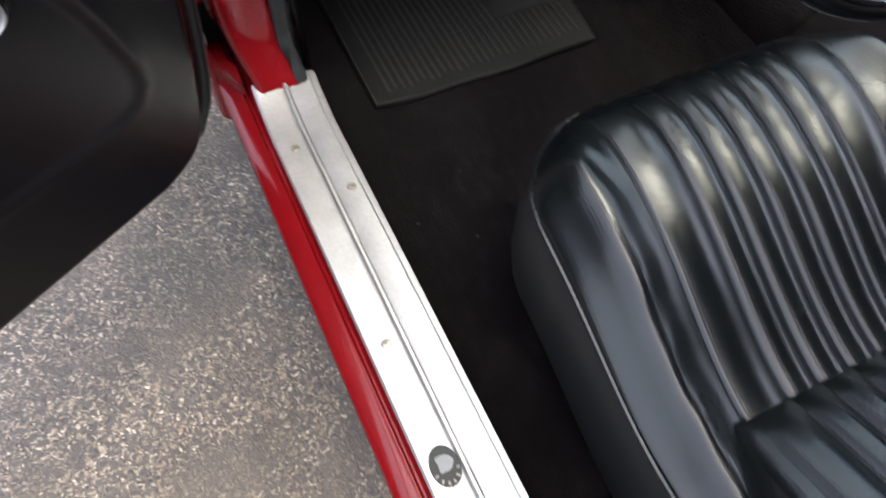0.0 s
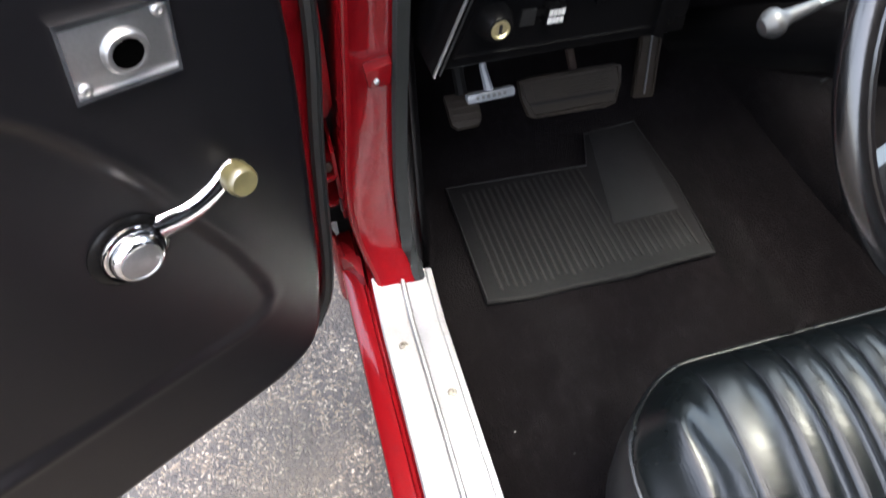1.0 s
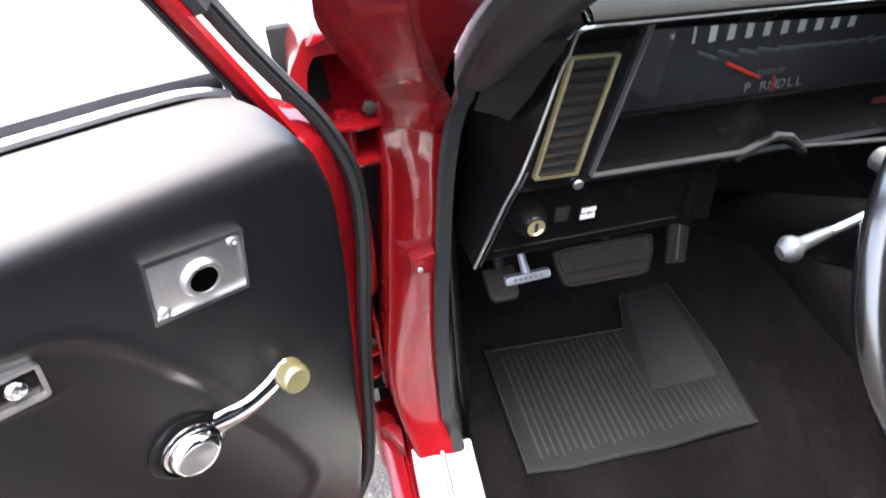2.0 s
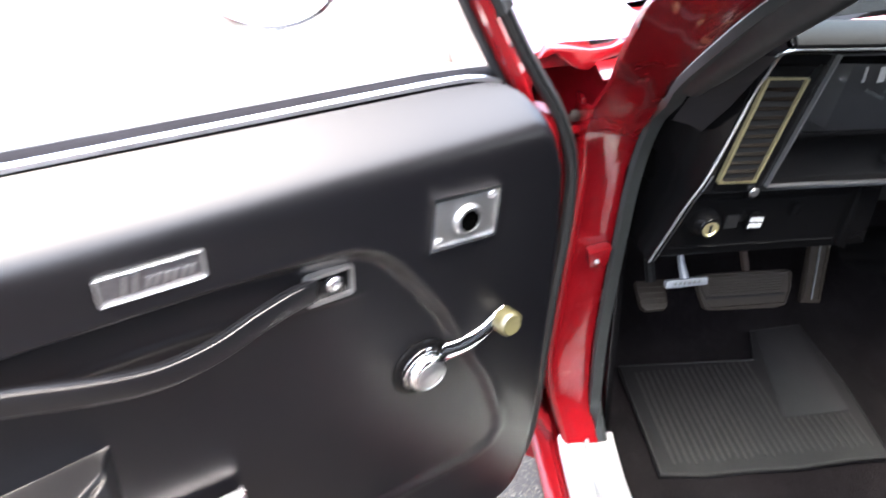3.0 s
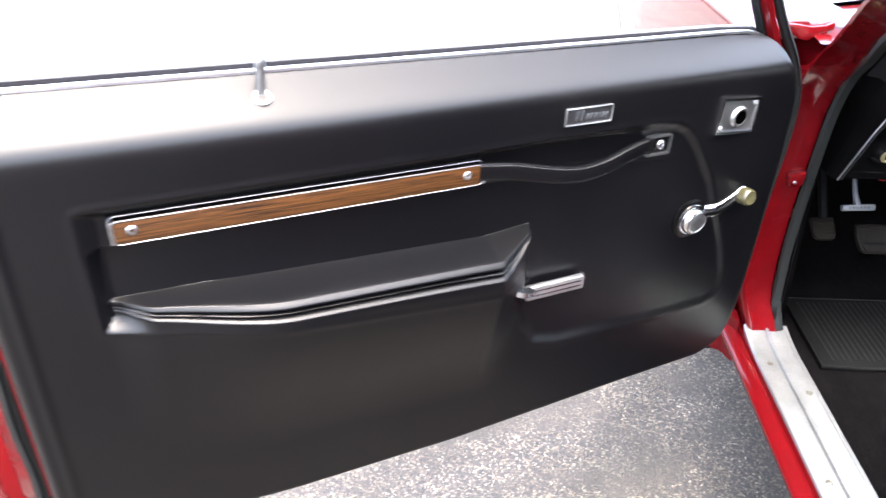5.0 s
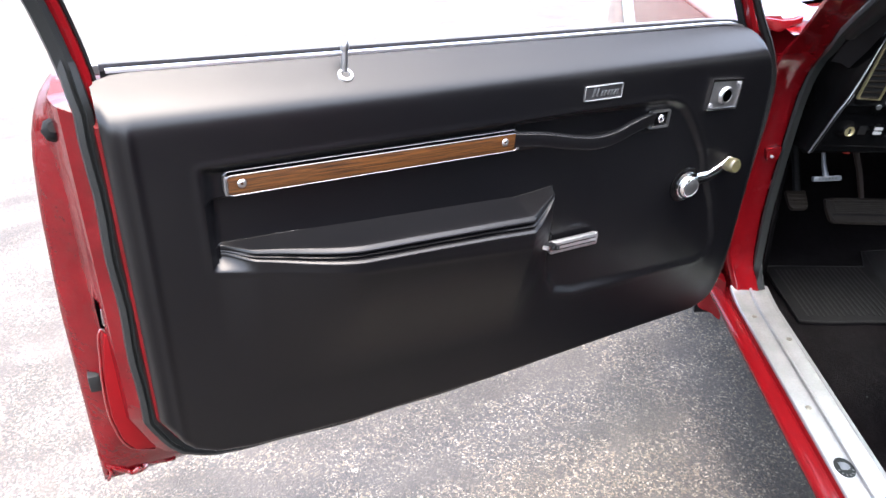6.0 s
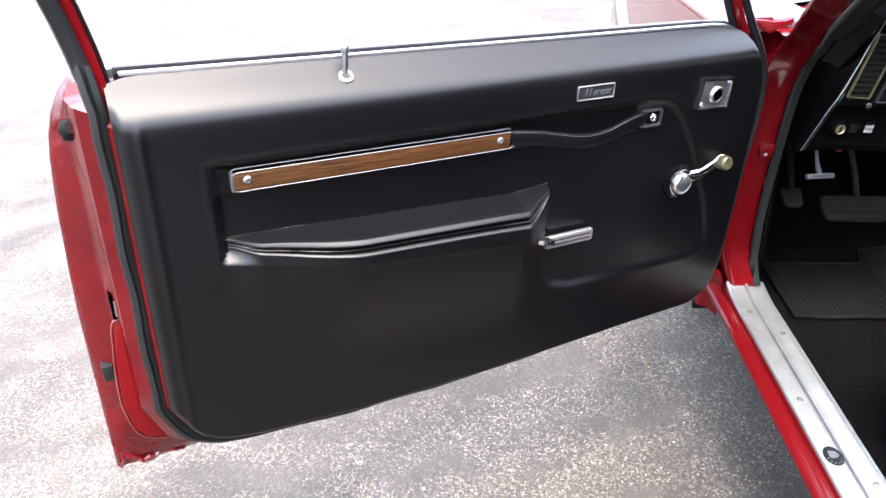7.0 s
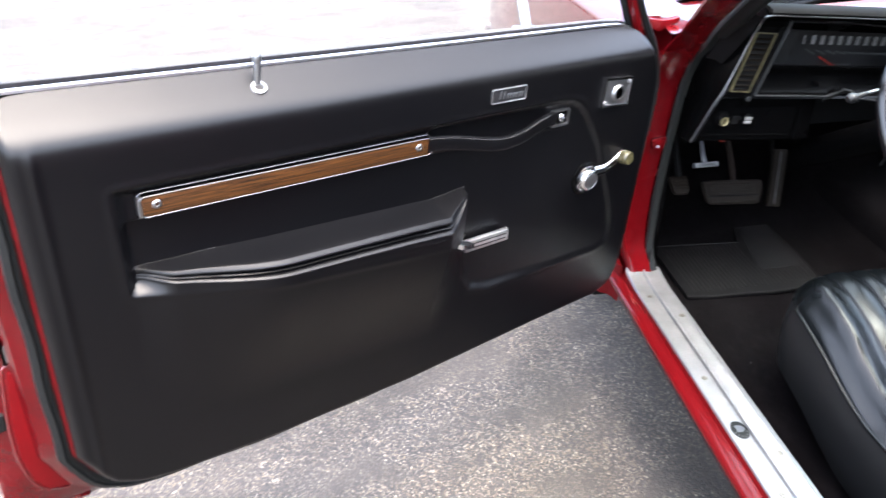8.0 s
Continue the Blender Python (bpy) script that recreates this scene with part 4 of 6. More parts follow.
for side in (0, 1):
    ys = np.linspace(0.165, 1.9, 60)
    bm = grid([[wing_point(y, k) for k in np.linspace(0, 1, 40)] for y in ys])
    inner = [[(p[0] + 0.018, ys[0] + d, min(p[2], 0.955)) for p in [wing_point(ys[0], k) for k in np.linspace(0, 0.86, 40)]] for d in (0.0, 0.02)]
    first = [wing_point(ys[0], k) for k in np.linspace(0, 0.86, 40)]
    bm = merged(bm, grid([first] + inner))
    if side:
        for v in bm.verts:
            v.co.x = 2 * XC - v.co.x
    part("wing", bm, BONNET_RED, car, "glossy red front wing", world=True)
rows = []
for y in np.linspace(0.36, 1.92, 24):
    rows.append([(x, y, 0.968 + 0.035 * (1 - ((x - XC) / 0.75) ** 2) - 0.06 * max(0, (y - 1.2) / 0.7) ** 2 + 0.012 * math.exp(-((abs(x - XC) - 0.32) / 0.06) ** 2)) for x in np.linspace(0.095, 2 * XC - 0.095, 40)])
part("bonnet", grid(rows), BONNET_RED, car, "glossy red bonnet", world=True)
rows = [[(x, y, z + 0.03 * (1 - ((x - XC) / 0.8) ** 2)) for x in np.linspace(0.01, 2 * XC - 0.01, 30)] for y, z in ((0.10, 0.962), (0.17, 0.968), (0.25, 0.962), (0.355, 0.958), (0.358, 0.94))]
part("cowl", grid(rows), BONNET_RED, car, "red cowl panel below the windscreen", world=True)
part("front_panel", box(-0.03, 2 * XC + 0.03, 1.86, 1.95, 0.42, 0.93, 0.03), DULL_BLACK, car, "dark grille", world=True)
part("bumper", box(-0.05, 2 * XC + 0.05, 1.93, 2.02, 0.42, 0.56, 0.03), CHROME, car, "chrome bumper", world=True)

# hinges in the gap between pillar and wing
for zt, zb, x0, x1 in ((0.862, 0.815, -0.055, 0.010), (0.510, 0.460, -0.088, -0.036)):
    lobe = [(x1, 0.176), (x1 + 0.002, 0.25), (x0 - 0.03, 0.25), (x0 - 0.03, 0.200), (x0 - 0.012, 0.183), (x0 + 0.012, 0.174), ((x0 + x1) / 2, 0.170), (x1 - 0.010, 0.171)]
    hinge = part("hinge", prism(lobe, 0.006, 2, zt, 0.002), RED_DIRTY, car, "red painted door hinge", world=True)
    part("hinge_arm", prism([(x - 0.004, y + 0.003) for x, y in lobe], 0.006, 2, zb, 0.002), RED_DIRTY, hinge, world=True)
    part("hinge_leaf", box(x1 - 0.004, x1 + 0.002, 0.178, 0.25, zb - 0.03, zt + 0.045, 0.002), RED_DIRTY, hinge, world=True)
    part("hinge_pin", tube([(x0 + 0.028, 0.192, zb - 0.006), (x0 + 0.028, 0.192, zt + 0.010)], 0.008, 12, up=(0, 1, 0)), RED_DIRTY, hinge, world=True)
    part("bolt", lathe([(0.009, 0.0), (0.009, 0.004), (0.0055, 0.006), (0, 0.006)], Matrix.Translation((x0 + 0.022, 0.205, zt + 0.006)), 6), RED_DIRTY, hinge, world=True)
    part("stop_bolt", lathe([(0.0085, 0.0), (0.0085, 0.005), (0.005, 0.007), (0, 0.007)], Matrix.Translation((x1 - 0.012, 0.181, zt + 0.022)) @ Matrix.Rotation(radians(90), 4, "X"), 6), RUST, hinge, "rusty bolt head", world=True)
    part("rod_end", tube([(x1 - 0.003, 0.176, zb - 0.012), (x1 - 0.003, 0.176, zb + 0.012)], 0.0022, 8, up=(0, 1, 0)), DARK_BRIGHT, hinge, "bright worn pin end", world=True)
flange = [(-0.12, 0.80), (-0.020, 0.80), (-0.019, 0.74), (-0.021, 0.66), (-0.024, 0.615), (-0.034, 0.598), (-0.052, 0.590), (-0.12, 0.59)]
part("wing_flange", prism(flange, 0.008, 1, 0.196, 0.003), RED_DIRTY, car, "red inner flange of the wing", world=True)
foot_bar = [(-0.100, 0.432), (-0.080, 0.415), (-0.052, 0.352), (-0.050, 0.336), (-0.062, 0.345), (-0.098, 0.405)]
part("wing_brace", prism(foot_bar, 0.010, 1, 0.176, 0.003), RED_DIRTY, car, "red slanting brace at the foot of the wing", world=True)
part("wing_foot", grid([[(x, y + 0.02 * (0.36 - z), z) for x, y in ((-0.069, 0.200), (-0.067, 0.178), (-0.062, 0.168), (-0.050, 0.160), (-0.042, 0.148), (-0.036, 0.128), (-0.030, 0.120))] for z in (0.25, 0.29, 0.33, 0.35, 0.362)] + [[(x, y, 0.368) for x, y in ((-0.068, 0.21), (-0.064, 0.20), (-0.058, 0.195), (-0.048, 0.19), (-0.040, 0.18), (-0.034, 0.16), (-0.028, 0.15))]]), RED, car, "glossy red lower corner of the wing", world=True)

lip = [(-0.056, 0.972), (-0.046, 0.985), (-0.021, 0.983), (0.006, 0.978), (0.03, 0.979), (0.046, 0.985), (0.044, 0.970), (0.020, 0.964), (0.004, 0.953), (-0.009, 0.956), (-0.020, 0.963), (-0.036, 0.977), (-0.049, 0.972)]
part("cowl_end", prism(lip, 0.02, 1, 0.148, 0.003), RED_DIRTY, car, "ragged red rolled end of the cowl above the hinges", world=True)
rnd = random.Random(11)
rows = []
for z in np.linspace(0.868, 0.972, 9):
    rows.append([(x + rnd.uniform(-0.002, 0.002), y + rnd.uniform(-0.004, 0.004), z) for x, y in ((-0.040, 0.235), (-0.022, 0.228), (-0.006, 0.216), (0.008, 0.200), (0.020, 0.184), (0.030, 0.166), (0.036, 0.150))])
part("hollow_wall", grid(rows), RED_JAMB, car, "crumpled red inner wall of the cowl hollow", world=True)
# black boards added across the hinge gap, their colour standing in for its shade
part("hinge_shade_board", box(-0.050, 0.03, 0.255, 0.27, 0.18, 0.344, 0.003), DULL_BLACK, car, "black board for the shade in the hollow below the hinges", world=True)
part("wing_shade_board", box(-0.095, 0.03, 0.255, 0.27, 0.345, 0.955, 0.003), DULL_BLACK, car, "black board for the shade in the hollow behind the wing edge", world=True)

# courtesy light switch in the pillar
sw = part("light_switch", prism([(0.016, 0.676), (0.042, 0.678), (0.047, 0.707), (0.014, 0.700)], 0.022, 1, 0.130, 0.004), RED, car, "red raised pad with the courtesy light switch", world=True)
part("plunger", lathe([(0.0065, 0.0), (0.006, 0.004), (0.0035, 0.006), (0.0035, 0.013), (0.0, 0.014)], Matrix.Translation((0.026, 0.140, 0.684)) @ Matrix.Rotation(radians(75), 4, "X"), 14), POT_METAL, sw, world=True)

# roof, rear quarters, glass, far side: closes the cabin
rows = []
for y in np.linspace(-0.52, -1.75, 16):
    k = (y + 0.52) / -1.23
    rows.append([(x, y, 1.335 + 0.03 * (1 - ((x - XC) / 0.68) ** 2) - 0.10 * k ** 3) for x in np.linspace(0.185, 2 * XC - 0.185, 24)])
part("roof", grid(rows), RED, car, "red roof", world=True)
part("headliner", grid([[(p[0], p[1], p[2] - 0.035) for p in r] for r in rows]), DULL_BLACK, car, "black headliner", world=True)
ws = [[(x, y, z + 0.02 * (1 - ((x - XC) / 0.75) ** 2)) for x in np.linspace(x0, 2 * XC - x0, 24)] for x0, y, z in ((0.075, 0.10, 0.985), (0.09, 0.0, 1.06), (0.125, -0.17, 1.17), (0.17, -0.36, 1.27), (0.205, -0.52, 1.322))]
wsob = part("windscreen", grid(ws), GLASS, car, "pale green tinted windscreen", world=True)
wsob.visible_shadow = False
for side in (0, 1):
    rows = []
    for y in np.linspace(-1.10, -2.9, 30):
        row = []
        for x, z in ((-0.07, 0.26), (-0.10, 0.45), (-0.105, 0.65), (-0.085, 0.85), (-0.03, 0.955), (0.05, 0.97)):
            arch = 0.37 ** 2 - (y + 1.78) ** 2
            row.append((x, y, max(z, 0.31 + math.sqrt(arch)) if arch > 0 else z))
        rows.append(row)
    bm = grid(rows)
    bm = merged(bm, grid([[(x, y, z) for x, z in ((0.05, 0.968), (0.10, 1.10), (0.16, 1.24), (0.19, 1.31))] for y in (-1.10, -1.4, -1.75, -2.1)]))
    bm = merged(bm, prism([(-0.095, 0.3), (0.06, 0.3), (0.06, 0.97), (-0.06, 0.955)], 0.06, 1, -1.16, 0.004))
    if side:
        for v in bm.verts:
            v.co.x = 2 * XC - v.co.x
    part("rear_quarter", bm, RED, car, "red rear quarter", world=True)
rows = [[(x, y, z) for x in np.linspace(0.05, 2 * XC - 0.05, 10)] for y, z in ((-1.75, 1.262), (-2.15, 0.985), (-2.9, 0.94), (-2.95, 0.45))]
part("boot_lid", grid(rows), RED, car, "red tail", world=True)
far = part("far_door", box(2 * XC + 0.002, 2 * XC + 0.095, -1.095, 0.158, 0.29, 0.955, 0.025), RED, car, "closed red passenger door", world=True)
part("far_trim", box(2 * XC - 0.09, 2 * XC, -1.10, 0.16, 0.30, 0.95, 0.02), PANEL, far, "black trim of the passenger door", world=True)
for y, x in ((1.02, 0.07), (1.02, 2 * XC - 0.07), (-1.78, 0.07), (-1.78, 2 * XC - 0.07)):
    wheel = part("wheel", lathe([(0.31, -0.09), (0.325, -0.06), (0.325, 0.06), (0.31, 0.09), (0.2, 0.095), (0.19, 0.085)], Matrix.Translation((x, y, 0.325)) @ Matrix.Rotation(radians(90), 4, "Y"), 40), RUBBER, car, "black tyre", world=True)
    part("rim", lathe([(0.0, 0.07), (0.06, 0.075), (0.15, 0.05), (0.19, 0.08), (0.195, -0.08), (0.0, -0.07)], Matrix.Translation((x, y, 0.325)) @ Matrix.Rotation(radians(90), 4, "Y"), 32), CHROME, wheel, world=True)

# cabin floor, toe board, tunnel, kick panels, bulkhead
def floor_z(x, y):
    z = 0.250 + 0.006 * math.sin(7 * x) * math.cos(5 * y)
    z += 0.42 * max(0, (y - 0.46)) ** 1.0 * 1.25
    z += 0.17 * math.exp(-(abs(x - XC) / 0.16) ** 4)
    return z


rows = [[(x, y, floor_z(x, y)) for x in np.linspace(0.066, 2 * XC - 0.066, 60)] for y in np.linspace(-1.7, 0.92, 60)]
bm = grid(rows)
for x in (0.064, 2 * XC - 0.064):
    bm = merged(bm, box(x - 0.004, x + 0.004, -1.12, 0.13, 0.2, 0.338, 0.002))
part("carpet", bm, CARPET, car, "worn black cut-pile carpet with lint", world=True)
part("kick_panel", prism([(0.150, 0.24), (0.95, 0.24), (0.95, 0.93), (0.155, 0.93), (0.152, 0.70), (0.152, 0.45)], 0.012, 0, 0.064, 0.003), BLACK_PLASTIC, car, "black plastic kick panel", world=True)
part("bulkhead", box(0.05, 2 * XC - 0.05, 0.92, 0.95, 0.2, 0.96, 0.004), DULL_BLACK, car, "black bulkhead", world=True)
part("rear_seat_back", box(0.08, 2 * XC - 0.08, -1.75, -1.60, 0.26, 1.0, 0.05), DULL_BLACK, car, "black rear bench back", world=True)
for x, y in ((0.123, -0.123), (0.19, -0.175)):
    tagged(solo("lint", lathe([(0.0012, 0.0), (0.001, 0.0007), (0, 0.001)], Matrix.Translation((x, y, floor_z(x, y) + 0.001)) @ Matrix.Diagonal((1.9, 0.6, 1, 1)), 6), GREY_KNOB, "tiny speck of pale lint on black carpet", "lint", group="lint specks"))

# ---- sill plate ----
sill = thing("sill_plate", "scuffed ribbed aluminium sill plate screwed along the door opening", "sill plate", Matrix.Translation((0.02, -0.45, 0.34)))
prof = [(-0.0235, 0.332), (-0.0235, 0.343), (-0.021, 0.3455), (-0.012, 0.3452), (0.010, 0.3452), (0.0155, 0.3450), (0.0168, 0.3440), (0.0180, 0.3486), (0.0192, 0.3496), (0.0222, 0.3496), (0.0234, 0.3486), (0.0246, 0.3440), (0.0260, 0.3450), (0.056, 0.3452), (0.0572, 0.3442), (0.0585, 0.3452), (0.0655, 0.344), (0.0675, 0.336)]
rows = []
for y in list(np.linspace(-1.07, 0.03, 30)) + [0.055, 0.08, 0.10, 0.116]:
    t = max(0, (y - 0.03) / 0.086)
    rows.append([(x + 0.003 * t, y, z + 0.012 * t * t * (1.1 - 0.5 * (x + 0.02) / 0.09)) for x, z in prof])
bm = grid([r + [(r[-1][0] - 0.002, r[-1][1], r[-1][2] - 0.002), (0.03, r[0][1], r[0][2] + 0.0095), (r[0][0] + 0.002, r[0][1], r[0][2])] for r in rows], None, closed=True)
part("plate", bm, ALUMINIUM, sill, world=True)
for x, y in ((0.0, 0.0), (0.0, -0.304), (0.045, -0.087), (0.045, -0.52), (0.0, -0.61), (0.0, -0.91)):
    part("screw", lathe([(0.0064, 0.0), (0.0058, 0.0010), (0.0040, 0.0016), (0.0020, 0.0016), (0.0016, 0.0004), (0.0, 0.0003)], Matrix.Translation((x, y, 0.3454)), 16), WORN_STEEL, sill, "cross-head screw", world=True)
st = part("sticker", prism([(0.001 + 0.0165 * math.cos(a), -0.455 + 0.023 * math.sin(a)) for a in np.linspace(0, 2 * math.pi, 33)[:-1]], 0.0006, 2, 0.3455, 0), LABEL_BLACK, sill, "black oval sticker with pale emblem", world=True)
part("emblem", prism([(0.001 + 0.0085 * math.cos(a) * (1 + 0.25 * math.cos(3 * a)), -0.452 + 0.011 * math.sin(a) * (1 + 0.2 * math.cos(2 * a))) for a in np.linspace(0, 2 * math.pi, 25)[:-1]], 0.0005, 2, 0.3461, 0), PALE_GREY, st, world=True)
for a in np.linspace(200, 340, 6):
    c, s = math.cos(radians(a)), math.sin(radians(a))
    part("mark", box(-0.0012, 0.0012, -0.002, 0.002, 0.3461, 0.3465, 0, Matrix.Translation((0.001 + 0.013 * c, -0.455 + 0.0185 * s, 0)) @ Matrix.Rotation(radians(a - 90), 4, "Z")), GREY_KNOB, st, world=True)

# ---- rubber mat ----
mat_thing = thing("floor_mat", "black ribbed rubber mat with smooth heel pad on carpet", "floor mat", Matrix.Translation((0.35, 0.25, 0.255)))
outline = [(0.149, 0.090), (0.22, 0.080), (0.30, 0.080), (0.38, 0.076), (0.47, 0.081), (0.541, 0.081), (0.556, 0.25), (0.556, 0.427), (0.449, 0.421), (0.419, 0.337), (0.153, 0.355)]
part("mat", prism(outline, 0.008, 2, 0.256, 0.002), MAT_RUBBER, mat_thing, world=True)
for i in range(29):
    x = 0.178 + i * 0.0122
    y1 = 0.332 if x < 0.40 else 0.183
    part("rib", box(x, x + 0.005, 0.108 + 0.004 * math.sin(1.7 * i), y1, 0.2632, 0.2651, 0.0008), RIB_RUBBER, mat_thing, world=True)
edge = outline + outline[:1]
part("raised_edge", tube([(x + (0.35 - x) * 0.012, y + (0.25 - y) * 0.02, 0.2645) for x, y in edge], 0.0016, 6), RIB_RUBBER, mat_thing, "worn raised edge", world=True)
part("heel_pad", prism([(0.405, 0.185), (0.527, 0.187), (0.541, 0.415), (0.458, 0.42)], 0.0012, 2, 0.264, 0.0004), HEEL_RUBBER, mat_thing, "smooth grey heel pad", world=True)

# ---- pedals and pulls ----
def plane(o, right, up):
    """A placing at o: x towards right, z towards up, y into the pedal."""
    o, x = Vector(o), (Vector(right) - Vector(o)).normalized()
    y = ((Vector(up) - Vector(o)).cross(x)).normalized()
    z = x.cross(y)
    return Matrix(((x.x, y.x, z.x, o.x), (x.y, y.y, z.y, o.y), (x.z, y.z, z.z, o.z), (0, 0, 0, 1)))


brake = thing("brake_pedal", "worn grey-brown rubber brake pedal on a steel arm", "pedal", Matrix.Translation((0.38, 0.36, 0.43)))
bm_m = plane((0.287, 0.366, 0.461), (0.476, 0.376, 0.446), (0.284, 0.394, 0.506))
bp_ob = part("pad", prism([(0.0, 0.0), (0.02, 0.003), (0.178, 0.003), (0.191, -0.002), (0.187, -0.030), (0.176, -0.064), (0.160, -0.068), (0.024, -0.066), (0.012, -0.060), (0.003, -0.030)], 0.014, 1, 0.0, 0.005, m=bm_m), PEDAL, brake, world=True)
part("groove", box(0.016, 0.172, -0.0012, 0.002, -0.045, -0.040, 0.0005, bm_m), DULL_BLACK, bp_ob, world=True)
for k in range(6):
    part("rib", box(0.022 + 0.0008 * k, 0.168 - 0.0008 * k, -0.0025, 0.001, -0.012 - k * 0.0048, -0.0095 - k * 0.0048, 0.0005, bm_m), PEDAL, bp_ob, world=True)
part("rim", tube([bm_m @ Vector((x, -0.001, z)) for x, z in ((0.006, -0.004), (0.18, -0.002), (0.184, -0.03), (0.172, -0.06), (0.024, -0.061), (0.008, -0.03), (0.006, -0.004))], 0.002, 6), PEDAL, bp_ob, world=True)
part("arm", tube(smooth_path([(0.39, 0.385, 0.45), (0.372, 0.40, 0.53), (0.345, 0.42, 0.62), (0.325, 0.43, 0.72)], 5), 0.0075, 8), RUST, brake, "rusty steel pedal arm", world=True)
gas = thing("accelerator_pedal", "tall narrow ribbed rubber accelerator pedal", "pedal", Matrix.Translation((0.545, 0.40, 0.35)))
gm = plane((0.527, 0.402, 0.344), (0.567, 0.400, 0.340), (0.523, 0.455, 0.50))
gp = part("pad", prism([(0.0, 0.0), (0.003, -0.002), (0.038, -0.002), (0.041, 0.001), (0.043, 0.17), (0.001, 0.17)], 0.012, 1, 0.0, 0.003, m=gm), PEDAL, gas, world=True)
for x in (0.004, 0.021, 0.037):
    part("rib", box(x - 0.0015, x + 0.0015, -0.003, 0.001, 0.006, 0.164, 0.0006, gm), GREY_KNOB if x == 0.021 else PEDAL, gp, world=True)
part("rod", tube([(0.545, 0.44, 0.44), (0.55, 0.49, 0.52), (0.55, 0.56, 0.60)], 0.005, 8), DULL_BLACK, gas, world=True)
park = thing("parking_brake_pedal", "small dark rubber parking brake pedal", "pedal", Matrix.Translation((0.16, 0.25, 0.52)))
pm = plane((0.139, 0.279, 0.531), (0.190, 0.281, 0.527), (0.142, 0.315, 0.556))
pp = part("pad", prism([(0.0, 0.0), (0.052, 0.002), (0.050, -0.042), (0.043, -0.052), (0.010, -0.053), (0.002, -0.045)], 0.012, 1, 0.0, 0.004, m=pm), PEDAL, park, world=True)
for z in (-0.010, -0.020, -0.030, -0.040):
    part("rib", box(0.006, 0.046, -0.002, 0.001, z - 0.003, z, 0.0006, pm), PEDAL, pp, world=True)
part("arm", tube(smooth_path([(0.165, 0.275, 0.53), (0.16, 0.32, 0.62), (0.15, 0.38, 0.72)], 4), 0.009, 8), DULL_BLACK, park, world=True)
rel = thing("brake_release", "pale grey plastic brake release handle under the dash", "pull handle", Matrix.Translation((0.168, 0.153, 0.618)))
rm = Matrix.Translation((0.168, 0.153, 0.618)) @ Matrix.Rotation(radians(-1), 4, "Y") @ Matrix.Rotation(radians(-25), 4, "X")
rb = part("handle", box(-0.031, 0.031, -0.007, 0.007, -0.006, 0.006, 0.0035, rm), PALE_GREY, rel, world=True)
part("neck", tube([(0.168, 0.157, 0.620), (0.165, 0.172, 0.642), (0.162, 0.195, 0.69)], 0.0045, 8, scale=lambda k: 1.5 - 0.8 * k), PALE_GREY, rel, world=True)
for k in range(6):
    part("letter_bar", box(-0.02 + k * 0.007, -0.016 + k * 0.007, -0.0076, -0.0068, -0.002, 0.0025, 0, rm), BALL, rb, world=True)

# ---- dashboard ----
dash = thing("dashboard", "black dashboard with instrument cluster, gold-rimmed side vent and switches", "dashboard", Matrix.Translation((XC, 0.1, 0.85)))
U_END = 1.40
FACE = Matrix.Translation((0.139, 0.063, 0.838)) @ Matrix.Rotation(radians(5.5), 4, "Z") @ Matrix.Rotation(radians(5), 4, "X") @ Matrix.Rotation(radians(6), 4, "Y")
OUT = FACE.to_3x3() @ Vector((0, -1, 0))


def on_face(u, v, off=0.0):
    """A point of the dash: u along it, v up its face, off into it. Past the column it runs level."""
    p = FACE @ Vector((min(u, 0.55), off, v))
    p.x += max(0.0, u - 0.55)
    return p


def F(u, v, off=0.0):
    return FACE @ Matrix.Translation((u, off, v))


def left_edge(v):
    return float(np.interp(v, (-0.132, -0.03, 0.0, 0.043, 0.113, 0.136, 0.16, 0.18, 0.21), (-0.042, -0.022, -0.014, -0.003, 0.009, 0.014, 0.010, 0.004, 0.0)))


def slant(v):
    """The slanting inner edge of the instrument opening."""
    return 0.0705 + 0.159 * (v + 0.012)


section = [(-0.022, 0.024), (-0.021, 0.004), (-0.017, -0.003), (-0.012, 0.0), (0.057, 0.0), (0.155, 0.0), (0.160, -0.010), (0.166, -0.028), (0.173, -0.040), (0.183, -0.044), (0.187, -0.038), (0.190, -0.024), (0.189, -0.006)]


def face_u(v):
    """Stations along the dash: two of them bound the opening of the dial."""
    a, b = left_edge(v), slant(min(v, 0.156))
    return list(np.linspace(a, b, 4)) + list(np.linspace(b, 0.50, 12))[1:] + list(np.linspace(0.50, U_END, 20))[1:]


rows = [[on_face(u, v, off) for u in face_u(v)] for v, off in section]
for y, dz in ((0.058, -0.02), (0.066, -0.04), (0.10, -0.07)):
    rows.append([Vector((on_face(u, 0.2).x, y + 0.03 * min(u, 0.5), on_face(u, 0.2).z + dz)) for u in face_u(0.2)])
bm = grid(rows)
bm.faces.ensure_lookup_table()
n_x = len(rows[0]) - 1
bmesh.ops.delete(bm, geom=[bm.faces[k * n_x + i] for k in (3, 4) for i in range(3, 14)], context="FACES_ONLY")
part("dash_body", bm, BLACK_PLASTIC, dash, "black moulded dash face", world=True)
rows = [[on_face(u, v, off) for u in np.linspace(left_edge(v) + 0.004, U_END, 30)] for v, off in ((0.1795, -0.0445), (0.184, -0.0462), (0.1895, -0.0420), (0.1935, -0.027), (0.1925, -0.006))]
rows.append([Vector((p.x, p.y + 0.012, p.z - 0.002)) for p in rows[-1]])
